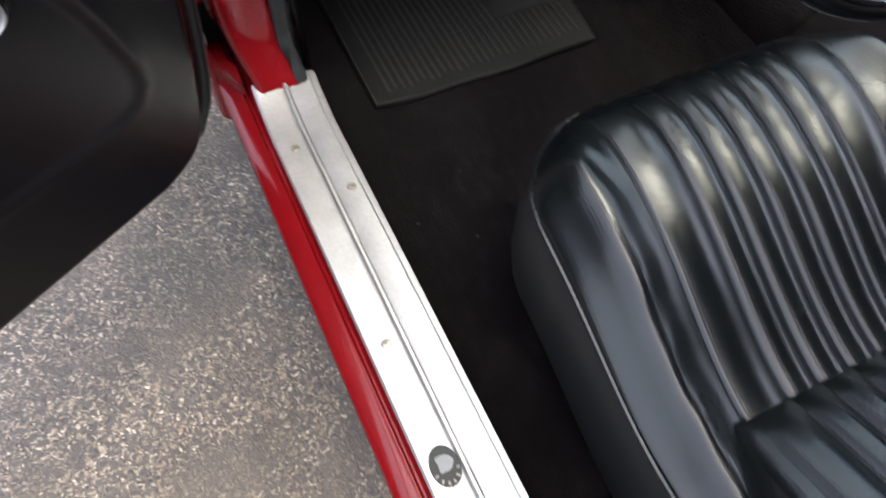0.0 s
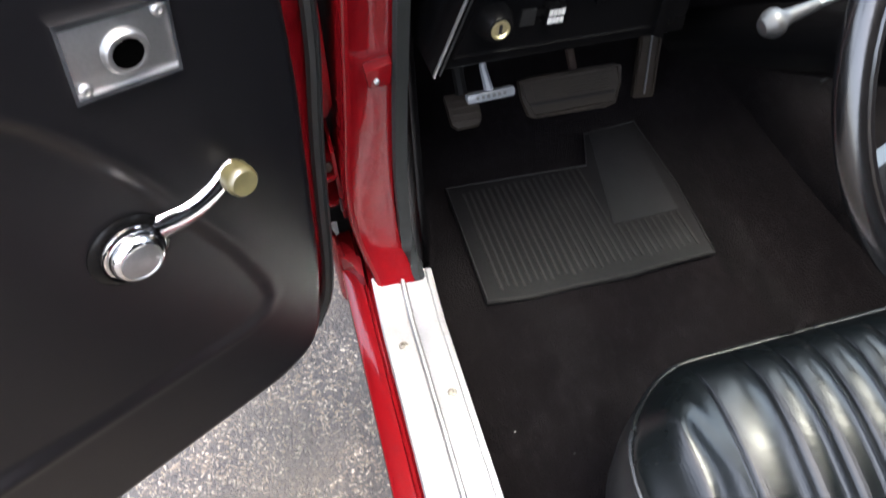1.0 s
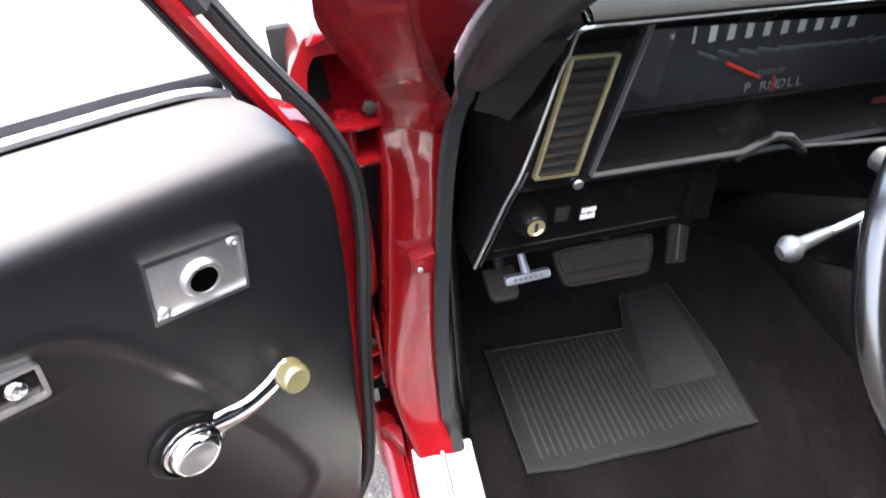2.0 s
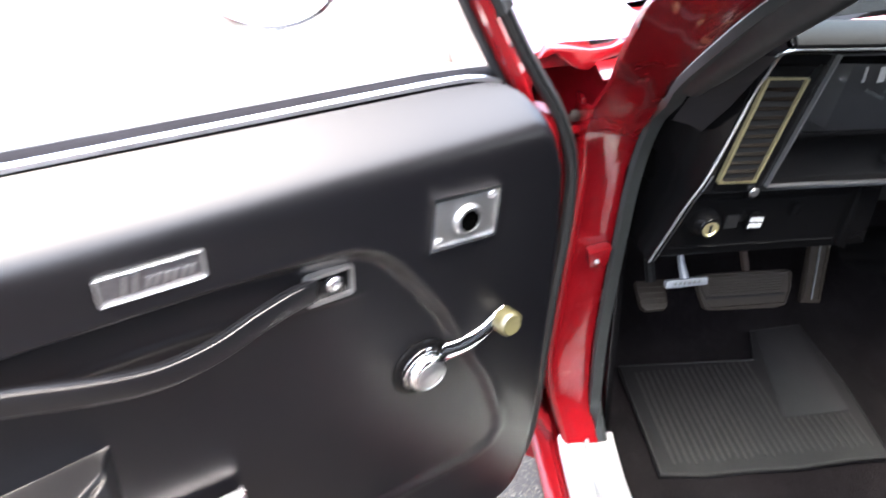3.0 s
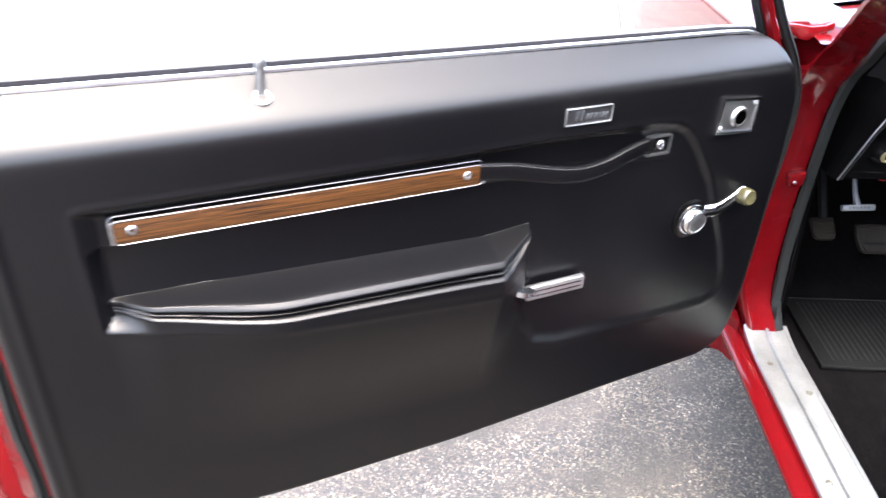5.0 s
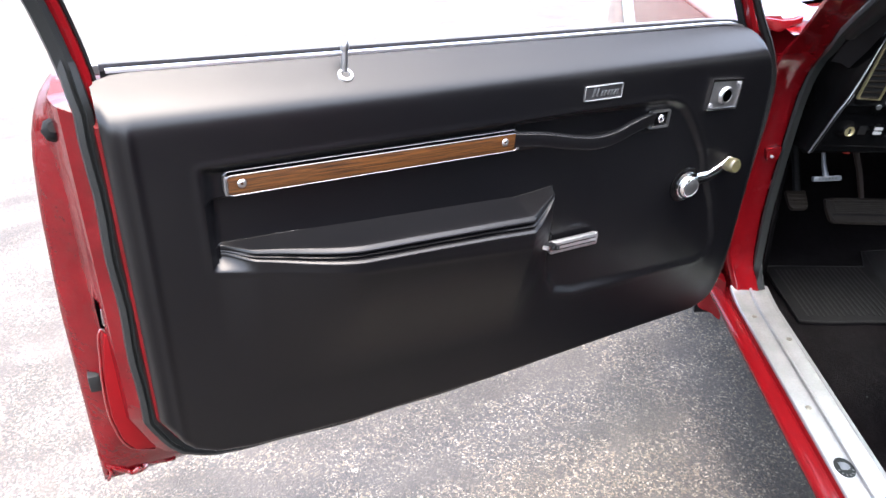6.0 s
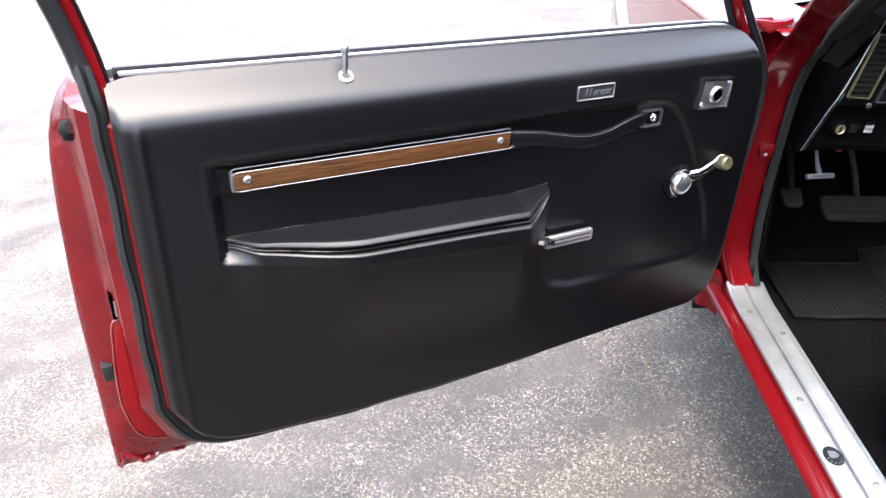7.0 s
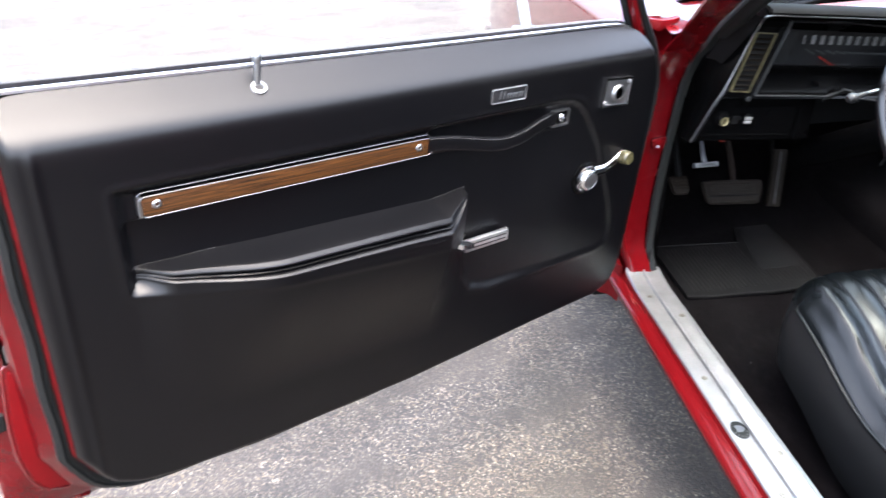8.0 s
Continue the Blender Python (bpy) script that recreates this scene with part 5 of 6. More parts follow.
rows.append([Vector((p.x, p.y + 0.006, p.z - 0.030)) for p in rows[-1]])
part("dash_pad", grid(rows), PAD, dash, "dull black padded dash top", world=True)
rows = [[on_face(u, v, off) for u in np.linspace(left_edge(v) + 0.002, r, 12)] for v, off, r in ((-0.134, 0.045, 0.282), (-0.135, 0.026, 0.281), (-0.130, 0.022, 0.279), (-0.075, 0.022, 0.270), (-0.026, 0.022, 0.262), (-0.019, 0.03, 0.262))]
part("lower_dash", grid(rows), BLACK_PLASTIC, dash, "black lower dash panel", world=True)
bm = grid([[on_face(left_edge(v), v, off) for v, off in ((-0.134, 0.020), (-0.08, 0.010), (-0.022, 0.004), (0.0, 0.0), (0.07, 0.0), (0.14, 0.0), (0.175, -0.040), (0.200, -0.006))],
           [(0.080, 0.30, 0.69), (0.082, 0.28, 0.74), (0.085, 0.28, 0.79), (0.085, 0.25, 0.83), (0.088, 0.22, 0.88), (0.09, 0.2, 0.93), (0.095, 0.17, 0.98), (0.11, 0.14, 1.01)]])
part("end_cap", bm, BLACK_PLASTIC, dash, "black dash end", world=True)
# black sheets close the space under the dash, their colour giving its shade
part("under_dash_sheet", grid([[(x, y, z) for x in np.linspace(0.09, 0.395, 8)] for y, z in ((0.125, 0.694), (0.18, 0.70), (0.5, 0.80))]), DULL_BLACK, dash, world=True)
part("column_shade_sheet", grid([[(x, y, z) for x in np.linspace(0.41, 2 * XC - 0.08, 8)] for y, z in ((0.13, 0.795), (0.24, 0.77), (0.26, 0.66), (0.6, 0.62))]), DULL_BLACK, dash, "black sheet for the shade under the dash", world=True)
trim_path = smooth_path([on_face(-0.042, -0.132, 0.014), on_face(-0.031, -0.075, 0.006), on_face(-0.0225, -0.034, 0.001), on_face(-0.013, 0.0, -0.003), on_face(-0.002, 0.045, -0.003), on_face(0.011, 0.112, -0.003), on_face(0.013, 0.136, -0.010), on_face(0.008, 0.156, -0.022), on_face(0.004, 0.170, -0.034), on_face(0.014, 0.178, -0.0425), on_face(0.07, 0.178, -0.043), on_face(0.3, 0.178, -0.043), on_face(0.5, 0.177, -0.043), on_face(1.2, 0.177, -0.043)], 6)
part("bright_trim", tube([Vector(p) + Vector((0.007, 0.001, 0)) for p in trim_path[:20]], 0.0012, 6), DARK_BRIGHT, dash, "second thin edge line", world=True)
part("bright_trim", tube(trim_path, 0.0017, 8), POT_METAL, dash, "thin bright edge trim", world=True)
g_path = smooth_path([(0.080, 0.030, 0.982), (0.077, 0.010, 0.996), (0.070, -0.05, 1.032), (0.062, -0.12, 1.078), (0.060, -0.19, 1.124), (0.078, -0.31, 1.21), (0.150, -0.44, 1.285), (0.205, -0.55, 1.295)], 6)
part("pillar_garnish", tube(g_path, 0.023, 16, up=(1, 0, 0), flat=0.8, scale=lambda k: min(1.0, 0.62 + 9 * k)), RUBBER, dash, "black vinyl padded pillar garnish", world=True)
part("pillar_liner", grid([[(0.092, 0.095, 0.905), (0.090, 0.050, 0.952), (0.090, 0.005, 0.990), (0.085, -0.05, 1.030)], [(0.108, 0.085, 0.903), (0.112, 0.045, 0.950), (0.116, 0.005, 0.990), (0.112, -0.04, 1.025)], [(0.125, 0.085, 0.892), (0.136, 0.050, 0.935), (0.144, 0.020, 0.978), (0.146, -0.01, 1.010)], [(0.134, 0.105, 0.885), (0.150, 0.080, 0.930), (0.158, 0.05, 0.975), (0.165, 0.02, 1.005)]]), CLOTH, dash, "dark grey cloth pillar liner", world=True)

vent = part("side_vent", prism([(0.003, -0.015), (0.057, -0.017), (0.081, 0.144), (0.009, 0.144)], 0.016, 1, -0.004, 0.003, m=FACE), BLACK_PLASTIC, dash, "slanted side air vent", world=True)
vq = [(0.0025, 0.0015), (0.049, 0.0), (0.066, 0.130), (0.0185, 0.131)]
part("gold_rim", sweep([FACE @ Vector((u, -0.006, v)) for u, v in vq + vq[:2]], [(0.0017, -0.003), (0.0017, 0.003), (-0.0017, 0.003), (-0.0017, -0.003)], up=OUT), BRASS, vent, "gold-coloured rim", world=True)
part("vent_back", prism([(0.003, 0.002), (0.049, 0.001), (0.065, 0.129), (0.019, 0.130)], 0.003, 1, -0.0055, 0, m=FACE), DULL_BLACK, vent, world=True)
for k in range(11):
    v = 0.008 + k * 0.0115
    part("vane", box(0.006, 0.0445, -0.010, -0.001, -0.001, 0.001, 0.0004, FACE @ Matrix.Translation((0.130 * v, 0, v)) @ Matrix.Rotation(radians(38), 4, "X")), BRONZE, vent, "smoky bronze vane", world=True)
part("vent_screw", lathe([(0.006, 0.0), (0.005, 0.003), (0.0, 0.0035)], F(0.056, -0.017, -0.005) @ Matrix.Rotation(radians(90), 4, "X"), 12), POT_METAL, vent, world=True)
# instrument cluster: a dial set deep in a black housing
DEEP = 0.09


def D(u, v, off=0.0):
    """A placing on the sunken dial."""
    return F(u, v, DEEP + off)


mouth = [(slant(0.058), 0.058), (0.50, 0.058), (0.50, 0.155), (slant(0.155), 0.155)]
inner = [(0.115, -0.03), (0.56, -0.03), (0.56, 0.150), (0.125, 0.150)]
bm = grid([[FACE @ Vector((u, 0.0, v)) for u, v in mouth], [FACE @ Vector((u, 0.004, v)) for u, v in mouth], [FACE @ Vector((u, DEEP + 0.002, v)) for u, v in inner]], None, closed=True)
clus = part("speedometer", bm, BLACK_PLASTIC, dash, "wide black speedometer sunk in its housing", world=True, smooth=False)
part("dial_face", prism(inner, 0.003, 1, DEEP, 0.0, m=FACE), DIAL, clus, "dark speedometer face", world=True)
part("dial_wall", prism([(slant(0.07) + 0.020, 0.062), (0.175, 0.030), (0.178, 0.135), (slant(0.15) + 0.020, 0.150)], 0.003, 1, 0.060, 0.001, m=FACE), DIAL, clus, "smoky side panel of the dial", world=True)
for k in range(10):
    w = 0.0016 if k == 0 else 0.0045
    part("figure_bar", box(-w, w, -0.0022, -0.0012, -0.0105, 0.0105, 0, D(0.2255 + k * 0.0248, 0.089) @ Matrix.Rotation(radians(-8), 4, "Y")), WHITE, clus, world=True)
    part("tick", box(-0.0020, 0.0020, -0.0022, -0.0012, -0.017, 0.017, 0, D(0.2525 + k * 0.0285, 0.061 - 0.0004 * k) @ Matrix.Rotation(radians(112 - 4 * k), 4, "Y")), GREY_KNOB, clus, world=True)
part("needle", box(-0.0018, 0.0018, -0.0045, -0.003, -0.032, 0.032, 0, D(0.311, 0.037) @ Matrix.Rotation(radians(114), 4, "Y")), NEEDLE, clus, "red needle", world=True)
for k in range(6):
    part("counter_bar", box(0, 0.0052, -0.0022, -0.0012, 0, 0.0068, 0, D(0.3345 + k * 0.0074, 0.026)), GREY_KNOB, clus, world=True)
part("gear_pointer", box(-0.0016, 0.0016, -0.0042, -0.003, -0.003, 0.024, 0, D(0.367, 0.0) @ Matrix.Rotation(radians(-12), 4, "Y")), NEEDLE, clus, "red gear pointer", world=True)


def letters(text, size, m, mat, parent, label=""):
    cu = bpy.data.curves.new("letters", "FONT")
    cu.body, cu.size, cu.extrude, cu.align_x, cu.resolution_u = text, size, 0.0003, "CENTER", 2
    tmp = new("letters", cu)
    me = bpy.data.meshes.new_from_object(tmp)
    bpy.data.objects.remove(tmp)
    bm = bmesh.new()
    bm.from_mesh(me)
    bmesh.ops.transform(bm, matrix=m, verts=bm.verts[:])
    return part("letters", bm, mat, parent, label, world=True, smooth=False)


for u, ch in zip((0.329, 0.353, 0.367, 0.3805, 0.394, 0.4075), "PRNDLL"):
    letters(ch, 0.0185, D(u, 0.005, -0.0022) @ Matrix.Rotation(radians(-12), 4, "Y") @ Matrix.Rotation(radians(90), 4, "X"), WHITE, clus, "pale gear letter")
part("lower_slot", grid([[FACE @ Vector((u, off, v)) for u in np.linspace(slant(v), 0.50, 6)] for v, off in ((-0.012, 0.0), (-0.008, 0.010), (0.020, 0.022), (0.050, 0.016), (0.058, 0.0))]), BLACK_PLASTIC, clus, "black hollow below the dial", world=True)
slot_edge = [(slant(0.155), 0.155), (slant(0.07), 0.07), (slant(-0.010), -0.010), (0.15, -0.0105), (0.262, -0.0115), (0.282, -0.003), (0.304, 0.006), (0.328, 0.001), (0.350, -0.016), (0.42, -0.023), (0.50, -0.030)]
part("shelf_edge", sweep([FACE @ Vector((u, -0.003, v)) for u, v in slot_edge], [(0.0011, -0.003), (0.0011, 0.003), (-0.0011, 0.003), (-0.0011, -0.003)], up=OUT), POT_METAL, clus, "worn bright edge", world=True)
part("cluster_rim", sweep([FACE @ Vector((u, -0.002, 0.1555 - 0.004 * float(step(0.25, 0.33, u)))) for u in np.linspace(slant(0.155), 0.50, 20)], [(0.0013, -0.003), (0.0013, 0.003), (-0.0013, 0.003), (-0.0013, -0.003)], up=OUT), DARK_BRIGHT, clus, "thin bright rim", world=True)
part("dial_ledge", box(0, 0.40, -0.003, 0.003, -0.002, 0.002, 0.001, F(slant(0.058), 0.058, 0.0)), BLACK_PLASTIC, clus, "black ledge under the dial", world=True)
part("small_knob", lathe([(0.005, 0), (0.0055, 0.007), (0.004, 0.010), (0, 0.0105)], F(0.236, 0.012, 0.016) @ Matrix.Rotation(radians(90), 4, "X"), 12), BLACK_PLASTIC, clus, world=True)
part("warning_strip", box(0, 0.05, -0.003, -0.002, 0, 0.010, 0.001, F(0.447, 0.014, 0.016)), DIM_RED, clus, "dim red strip", world=True)

# lower panel with light switch and wiper label
LOW = 0.022
lq = [on_face(u, v, LOW - 0.001) for u, v in ((-0.018, -0.118), (0.240, -0.118), (0.222, -0.046), (0.004, -0.044))]
part("panel_bead", tube(lq + lq[:1], 0.0016, 6, up=(0, -1, 0)), BLACK_PLASTIC, dash, world=True)
KEYP = F(0.021, -0.077, LOW) @ Matrix.Rotation(radians(86), 4, "X") @ Matrix.Diagonal((0.95, 0.95, 1, 1))
key = part("light_switch", lathe([(0.022, 0.0), (0.0215, 0.006), (0.0185, 0.010), (0.0160, 0.018), (0.0145, 0.020), (0.0115, 0.0205), (0.0110, 0.018), (0.0, 0.018)], KEYP, 24), BLACK_PLASTIC, dash, "black ribbed switch with brass insert", world=True)
part("insert", lathe([(0.0112, 0.018), (0.0112, 0.0205), (0.0090, 0.0210), (0.0078, 0.0195), (0.0, 0.0195)], KEYP, 24), BRASS, key, world=True)
part("slot", box(-0.0018, 0.0018, -0.0062, 0.0062, 0.0194, 0.0206, 0.0003, KEYP), DULL_BLACK, key, world=True)
tag = part("switch_label", box(-0.011, 0.011, -0.008, 0.006, -0.0125, 0.0125, 0.002, F(0.091, -0.077, LOW)), BLACK_PLASTIC, dash, "small wiper switch with white marking", world=True)
for z in (-0.0085, 0.0010):
    for k in range(4):
        part("letter_bar", box(-0.0092 + k * 0.0048, -0.0054 + k * 0.0048, -0.0092, -0.0082, z, z + 0.0068, 0, F(0.091, -0.077, LOW)), WHITE, tag, world=True)
part("switch_recess", box(-0.009, 0.009, -0.002, 0.004, -0.010, 0.010, 0.001, F(0.062, -0.080, LOW)), DULL_BLACK, dash, world=True)
part("blank_switch", box(-0.006, 0.006, -0.006, 0.003, -0.009, 0.009, 0.001, F(0.146, -0.064, LOW)), BLACK_PLASTIC, dash, world=True)
part("loose_wire", tube(smooth_path([on_face(0.045, -0.132, 0.05), on_face(0.055, -0.142, 0.045), on_face(0.072, -0.145, 0.045), on_face(0.085, -0.134, 0.06)], 5), 0.0016, 6), NEEDLE, dash, "red wire hanging below the dash", world=True)
part("column_hood", tube(smooth_path([on_face(u, v, -0.002) for u, v in ((0.258, -0.022), (0.268, -0.016), (0.284, -0.006), (0.304, 0.001), (0.328, -0.005), (0.346, -0.019), (0.356, -0.026))], 6), 0.005, 8, up=(0, 1, 0)), PAD, dash, "arched rim over the column", world=True)
part("brace", prism([(0.232, -0.128), (0.250, -0.136), (0.236, -0.024), (0.222, -0.024)], 0.008, 1, LOW - 0.006, 0.002, m=FACE), BLACK_PLASTIC, dash, world=True)

# ---- steering wheel and column ----
wheel = thing("steering_wheel", "black steering wheel on a black column", "steering wheel", Matrix.Translation((0.488, -0.235, 0.866)) @ Matrix.Rotation(radians(59.5), 4, "X"))
circle = [(0.2 * math.cos(a), 0.2 * math.sin(a), 0) for a in np.linspace(0, 2 * math.pi, 73)]
part("rim", tube(circle, 0.0125, 16), GLOSS_BLACK, wheel, "glossy black rim")
part("rim_ridge", tube([(0.2 * x / 0.2 * 0.985, 0.985 * y, 0.0115) for x, y, z in circle], 0.003, 6), GLOSS_BLACK, wheel)
for a in (200, 340):
    c, s = math.cos(radians(a)), math.sin(radians(a))
    part("spoke", sweep([(0.05 * c, 0.05 * s - 0.01, -0.03), (0.12 * c, 0.12 * s - 0.01, -0.02), (0.195 * c, 0.195 * s, -0.002)], [(-0.025, -0.005), (0.025, -0.005), (0.02, 0.006), (-0.02, 0.006)]), GLOSS_BLACK, wheel, "black padded spoke")
part("hub_pad", lathe([(0.0, 0.005), (0.05, 0.003), (0.065, -0.01), (0.06, -0.05), (0.0, -0.05)], Matrix.Diagonal((1.2, 0.8, 1, 1)), 32), BLACK_PLASTIC, wheel, "black padded hub")
part("column", lathe([(0.05, -0.05), (0.045, -0.12), (0.04, -0.2), (0.036, -0.55), (0.0, -0.55)], Matrix(), 24), BLACK_PLASTIC, wheel, "black steering column")
lev = smooth_path([(0.267, -0.163, 0.888), (0.31, -0.160, 0.897), (0.36, -0.155, 0.905), (0.46, -0.15, 0.90)], 4)
lever = part("turn_signal_lever", tube(lev, 0.0032, 10), POT_METAL, wheel, "chrome turn signal lever with grey ball knob", world=True)
part("ball_knob", lathe([(0.0, -0.0105), (0.0058, -0.009), (0.0098, -0.0035), (0.0105, 0.0), (0.0093, 0.0045), (0.0062, 0.0075), (0.0055, 0.012), (0.004, 0.034), (0.0, 0.035)], Matrix.Translation((0.267, -0.163, 0.888)) @ Vector((0.043, 0.003, 0.009)).to_track_quat("Z", "Y").to_matrix().to_4x4(), 20), BALL, lever, world=True)
part("key_lock", lathe([(0.014, 0.0), (0.014, 0.03), (0.010, 0.034), (0, 0.034)], Matrix.Translation((0.525, 0.03, 0.80)) @ Matrix.Rotation(radians(90), 4, "X"), 16), POT_METAL, wheel, "ignition lock with key", world=True)
part("thin_cable", tube(smooth_path([(0.535, 0.0, 0.785), (0.515, -0.02, 0.74), (0.515, -0.01, 0.69), (0.54, 0.03, 0.64)], 6), 0.0012, 6), GREY_KNOB, wheel, world=True)

# ---- bucket seat ----
seat = thing("bucket_seat", "glossy black pleated vinyl bucket seat with welted edges", "seat", Matrix.Translation((0.44, -0.5, 0.26)))
SX0, SX1 = 0.170, 0.664
SEAMS = (0.266, 0.319, 0.357, 0.395, 0.433, 0.471, 0.509, 0.564)


def rounded_edge(x, y):
    """Signed distance inside the cushion's rounded plan."""
    cx, cy, hx, hy, r = (SX0 + SX1) / 2, -0.50, (SX1 - SX0) / 2, 0.295, 0.085
    taper = 0.03 * step(-0.32, -0.20, y)
    qx, qy = np.abs(x - cx) - (hx - taper) + r, np.abs(y - cy) - hy + r
    return r - (np.hypot(np.maximum(qx, 0), np.maximum(qy, 0)) + np.minimum(np.maximum(qx, qy), 0))


def pleat(x):
    """0 at the stitched seams, 1 at the crown of each pleat between them."""
    i = np.clip(np.searchsorted(SEAMS, x, side="right") - 1, 0, len(SEAMS) - 2)
    lo, hi = np.take(SEAMS, i), np.take(SEAMS, i + 1)
    f = np.clip((x - lo) / (hi - lo), 0, 1)
    return 1 - np.abs(2 * f - 1) ** 1.9


def seat_top(x, y):
    d = rounded_edge(x, y)
    z = 0.500 - 0.068 * step(-0.30, -0.57, y)
    z = z + 0.008 * step(-0.36, -0.26, y) + 0.028 * np.sqrt(1 - (1 - np.clip(d / 0.085, 0, 1)) ** 2) * step(-0.66, -0.3, y)
    inner = step(SEAMS[0] - 0.003, SEAMS[0] + 0.001, x) * step(SEAMS[-1] + 0.003, SEAMS[-1] - 0.001, x)
    show = step(0.002, 0.040, d)
    z = z + 0.0072 * pleat(x) * inner * show
    side = np.exp(-((x - 0.214) / 0.030) ** 2) + np.exp(-((x - 0.617) / 0.030) ** 2)
    z = z + 0.021 * side * step(0.0, 0.05, d)
    z = z - 0.012 * (1 - np.sqrt(np.clip(d / 0.03, 0, 1)))
    wrinkle = np.exp(-((x - 0.232) / 0.022) ** 2) * np.exp(-((y + 0.29) / 0.045) ** 2)
    z = z + 0.0016 * wrinkle * np.sin(150 * x + 60 * y)
    z = z + side * step(0.02, 0.06, d) * (0.0016 * np.sin(38 * y + 14 * x + 0.8) + 0.0008 * np.sin(96 * y - 70 * x))
    for q in SEAMS:
        z = z - 0.0016 * np.exp(-((x - q) / 0.0014) ** 2) * step(0.004, 0.02, d)
    z = z + 0.0012 * np.sin(31 * x + 9 * y) * np.sin(23 * y + 4 * x) * step(0, 0.05, d)
    return z


def seat_loop(off, z=None, n=96):
    """The cushion's rounded plan at an inset."""
    cx, cy, hx, hy, r = (SX0 + SX1) / 2, -0.50, (SX1 - SX0) / 2 - off, 0.295 - off, max(0.085 - off, 0.02)
    pts = rounded(cx - hx, cx + hx, cy - hy, cy + hy, r, 16)
    pts = [p for i, q in enumerate(pts) for p in ([q] if math.dist(q, pts[(i + 1) % len(pts)]) < 0.05 else [(q[0] + (pts[(i + 1) % len(pts)][0] - q[0]) * t, q[1] + (pts[(i + 1) % len(pts)][1] - q[1]) * t) for t in np.arange(20) / 20])]
    return [(x + (0.03 * float(step(-0.32, -0.20, y)) * (1 if x < cx else -1)), y) for x, y in pts]


nx, ny = 250, 110
xs = np.concatenate([np.linspace(SX0, SEAMS[0], 40)[:-1]] + [a + (b - a) * (1 - np.cos(np.linspace(0, np.pi, 23)[:-1])) / 2 for a, b in zip(SEAMS, SEAMS[1:])] + [np.linspace(SEAMS[-1], SX1, 40)])
nx, ys = len(xs), np.linspace(-0.795, -0.205, ny)
gx, gy = np.meshgrid(xs, ys)
gd = rounded_edge(gx, gy)
# pull the outer cells onto the rounded plan
cxm, cym = (SX0 + SX1) / 2, -0.5
for _ in range(8):
    out = np.minimum(gd, 0)
    gx += (cxm - gx) * np.clip(-out / 0.2, 0, 0.5)
    gy += (cym - gy) * np.clip(-out / 0.2, 0, 0.5)
    gd = rounded_edge(gx, gy)
gz = seat_top(gx, gy)
cushion = part("cushion", grid([[(gx[j, i], gy[j, i], gz[j, i]) for i in range(nx)] for j in range(ny)]), SEAT, seat, "pleated black cushion", world=True)
side_loops = []
for off, drop in ((0.0, 0.0), (-0.007, 0.02), (-0.011, 0.06), (-0.010, 0.11), (-0.003, 0.15), (0.03, 0.175)):
    side_loops.append([(x, y, float(seat_top(np.array(x), np.array(y))) + 0.002 - drop * (1.0 if y < -0.24 else 1.1)) for x, y in seat_loop(off)])
part("boxing", grid(side_loops, None, closed=True), SEAT_SIDE, seat, "smooth black side boxing, coloured paler for sky light", world=True)
wl = [(x, y, float(seat_top(np.array(x), np.array(y))) + 0.003) for x, y in seat_loop(0.0)]
part("welt", tube(wl + wl[:1], 0.0036, 8), SEAT, seat, "raised black welt", world=True)
part("seat_base", box(0.23, 0.61, -0.74, -0.29, 0.25, 0.40, 0.01), DULL_BLACK, seat, "dark seat frame and runners", world=True)

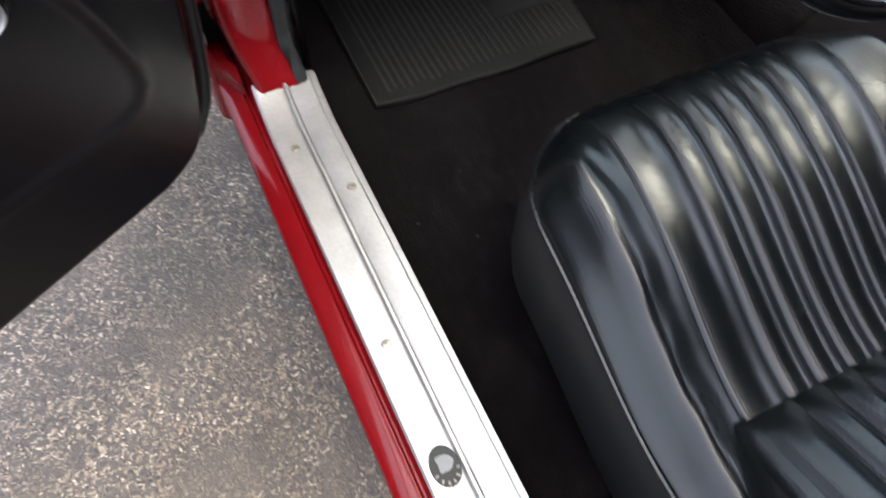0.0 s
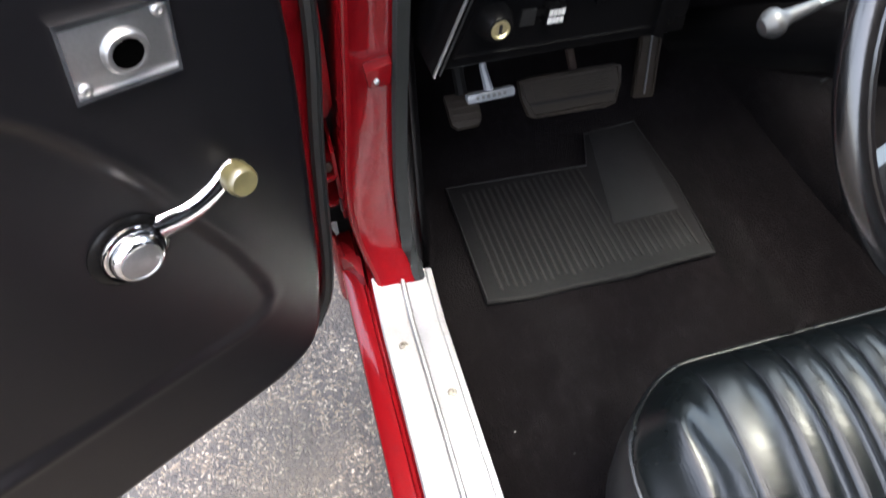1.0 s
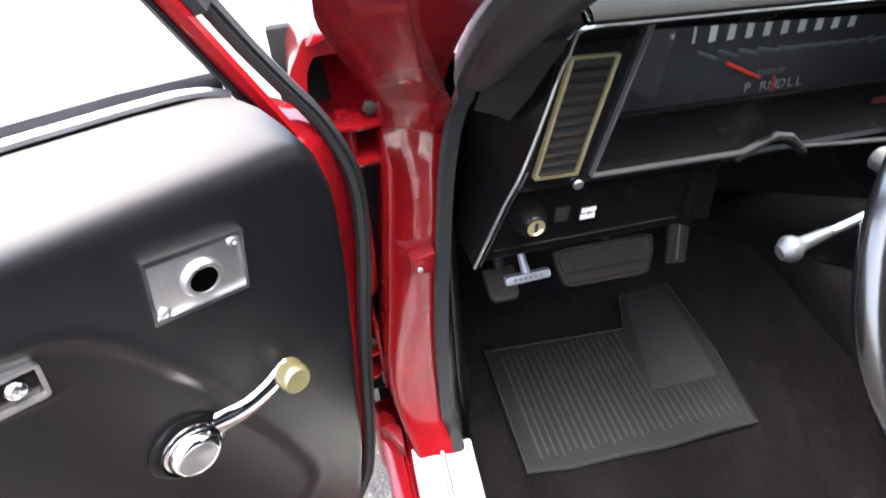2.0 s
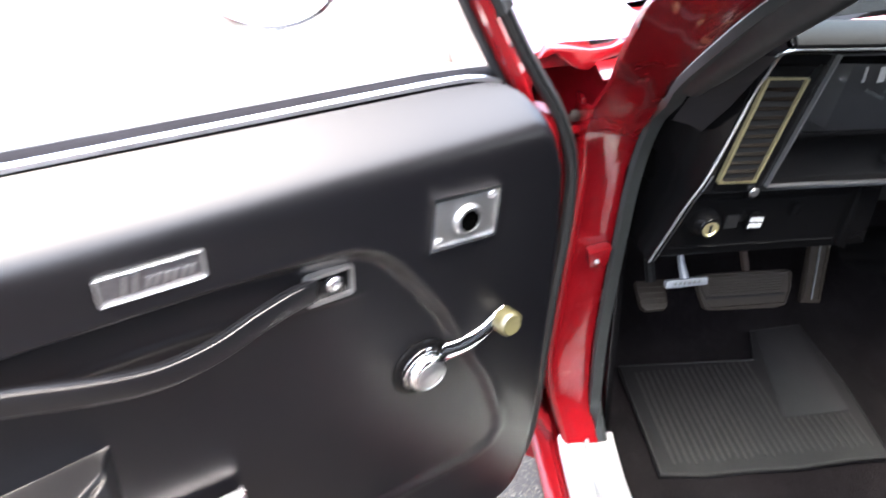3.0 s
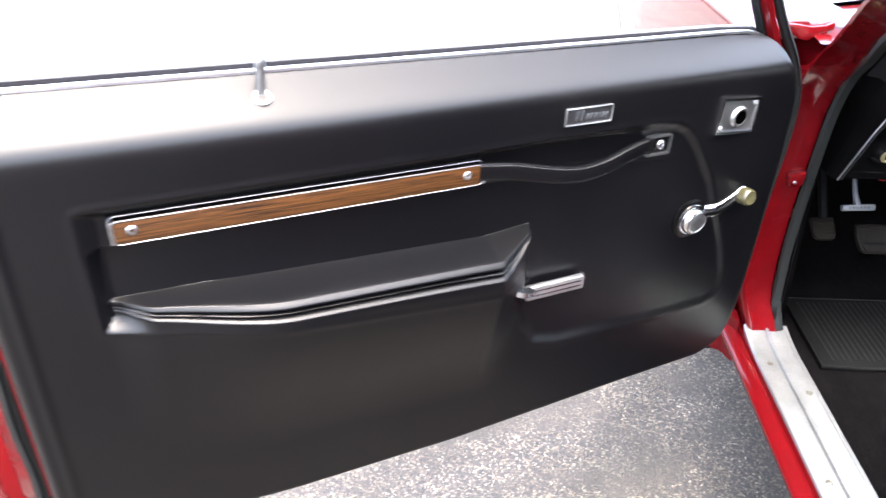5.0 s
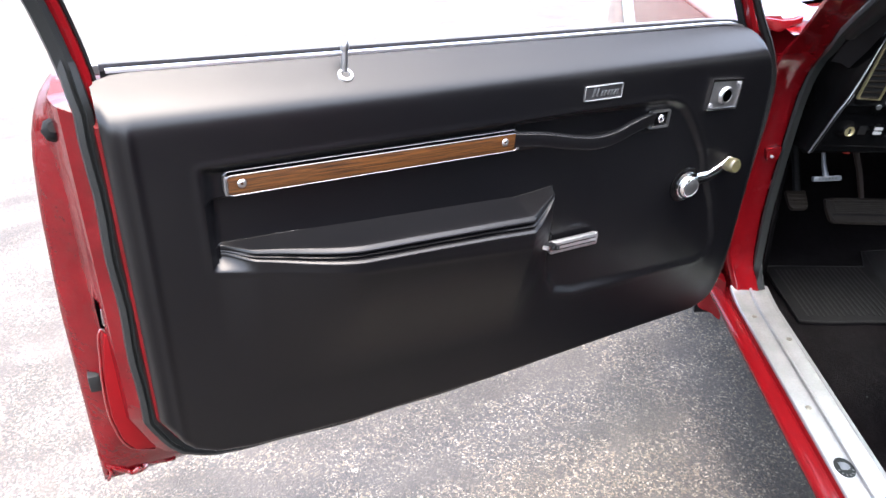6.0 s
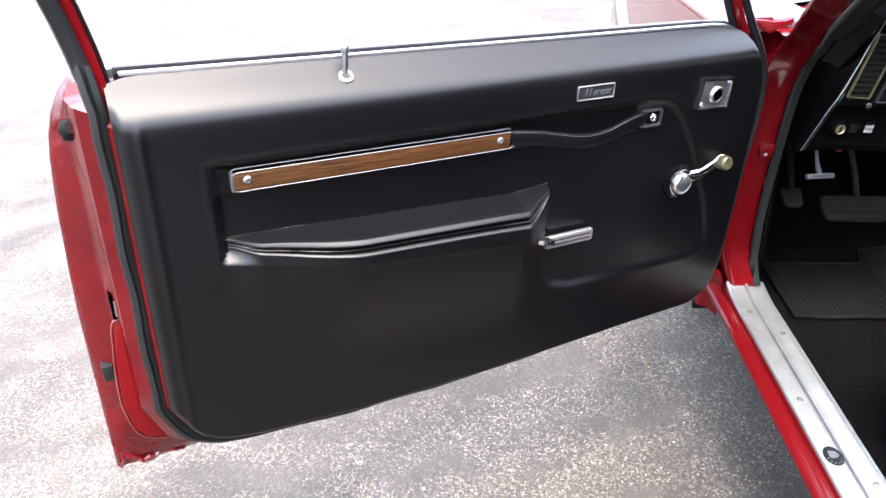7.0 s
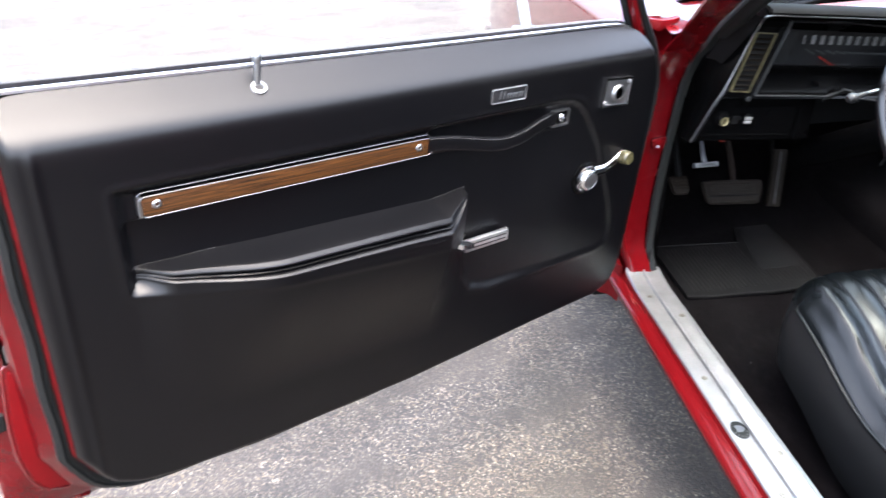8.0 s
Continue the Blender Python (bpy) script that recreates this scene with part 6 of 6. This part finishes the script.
# backrest: its foot lies far back, then it rises
foot = [(-0.553, 0.40), (-0.555, 0.425), (-0.557, 0.441), (-0.566, 0.448)]
for k in range(44):
    a = radians(68 - 44 * float(step(9.0, 24.0, k)))
    foot.append((foot[-1][0] - 0.015 * math.sin(a), foot[-1][1] + 0.015 * math.cos(a)))
BACK_X = [float(a + (b - a) * (1 - math.cos(math.pi * k / 18)) / 2) for a, b in zip(SEAMS, SEAMS[1:]) for k in range(18)]
rows, shell_rows = [], []
for j, (y, z) in enumerate(foot):
    a = radians(68 - 44 * float(step(12.0, 28.0, j)))
    ny_, nz_ = math.cos(a), math.sin(a)
    crown = max(0.0, (j - 40) / 7) ** 2 * 0.05
    lean = 0.01 * min(1, max(0, j - 3) / 8)
    row = []
    for x in [0.236 - lean + (SEAMS[0] - 0.236 + lean) * k for k in np.linspace(0, 1, 14)[:-1]] + BACK_X + [SEAMS[-1] + (0.594 + lean - SEAMS[-1]) * k for k in np.linspace(0, 1, 14)]:
        edge_d = min(x - 0.236 + lean, 0.594 + lean - x)
        inner = float(step(SEAMS[0] - 0.003, SEAMS[0] + 0.001, x) * step(SEAMS[-1] + 0.003, SEAMS[-1] - 0.001, x))
        h = 0.0095 * float(pleat(np.array(x))) * inner * min(1, max(0, j - 1) / 4) - 0.03 * (1 - min(1, edge_d / 0.026)) ** 2 - crown
        h += 0.006 * (1 - inner) * min(1, edge_d / 0.012)
        row.append((x, y + h * ny_, z + h * nz_))
    rows.append(row)
    shell_rows.append([(0.236 - lean, y - 0.03 * ny_, z - 0.03 * nz_), (0.232 - lean, y - 0.05 * ny_, z - 0.05 * nz_), (0.26, y - 0.09 * ny_, z - 0.09 * nz_), (0.57, y - 0.09 * ny_, z - 0.09 * nz_), (0.598 + lean, y - 0.05 * ny_, z - 0.05 * nz_), (0.594 + lean, y - 0.03 * ny_, z - 0.03 * nz_)])
part("backrest", grid(rows), SEAT, seat, "pleated black backrest", world=True)
part("back_shell", grid(shell_rows), SEAT, seat, "black rear shell of the backrest", world=True)

# vinyl cover of the tunnel
part("tunnel_cover", prism([(0.705, 0.25), (0.70, 0.34), (0.72, 0.40), (0.76, 0.425), (0.92, 0.425), (0.96, 0.40), (0.98, 0.34), (0.975, 0.25)], 0.62, 1, -0.12, 0.02), CARPET, car, "black carpet cover on the transmission tunnel", world=True)
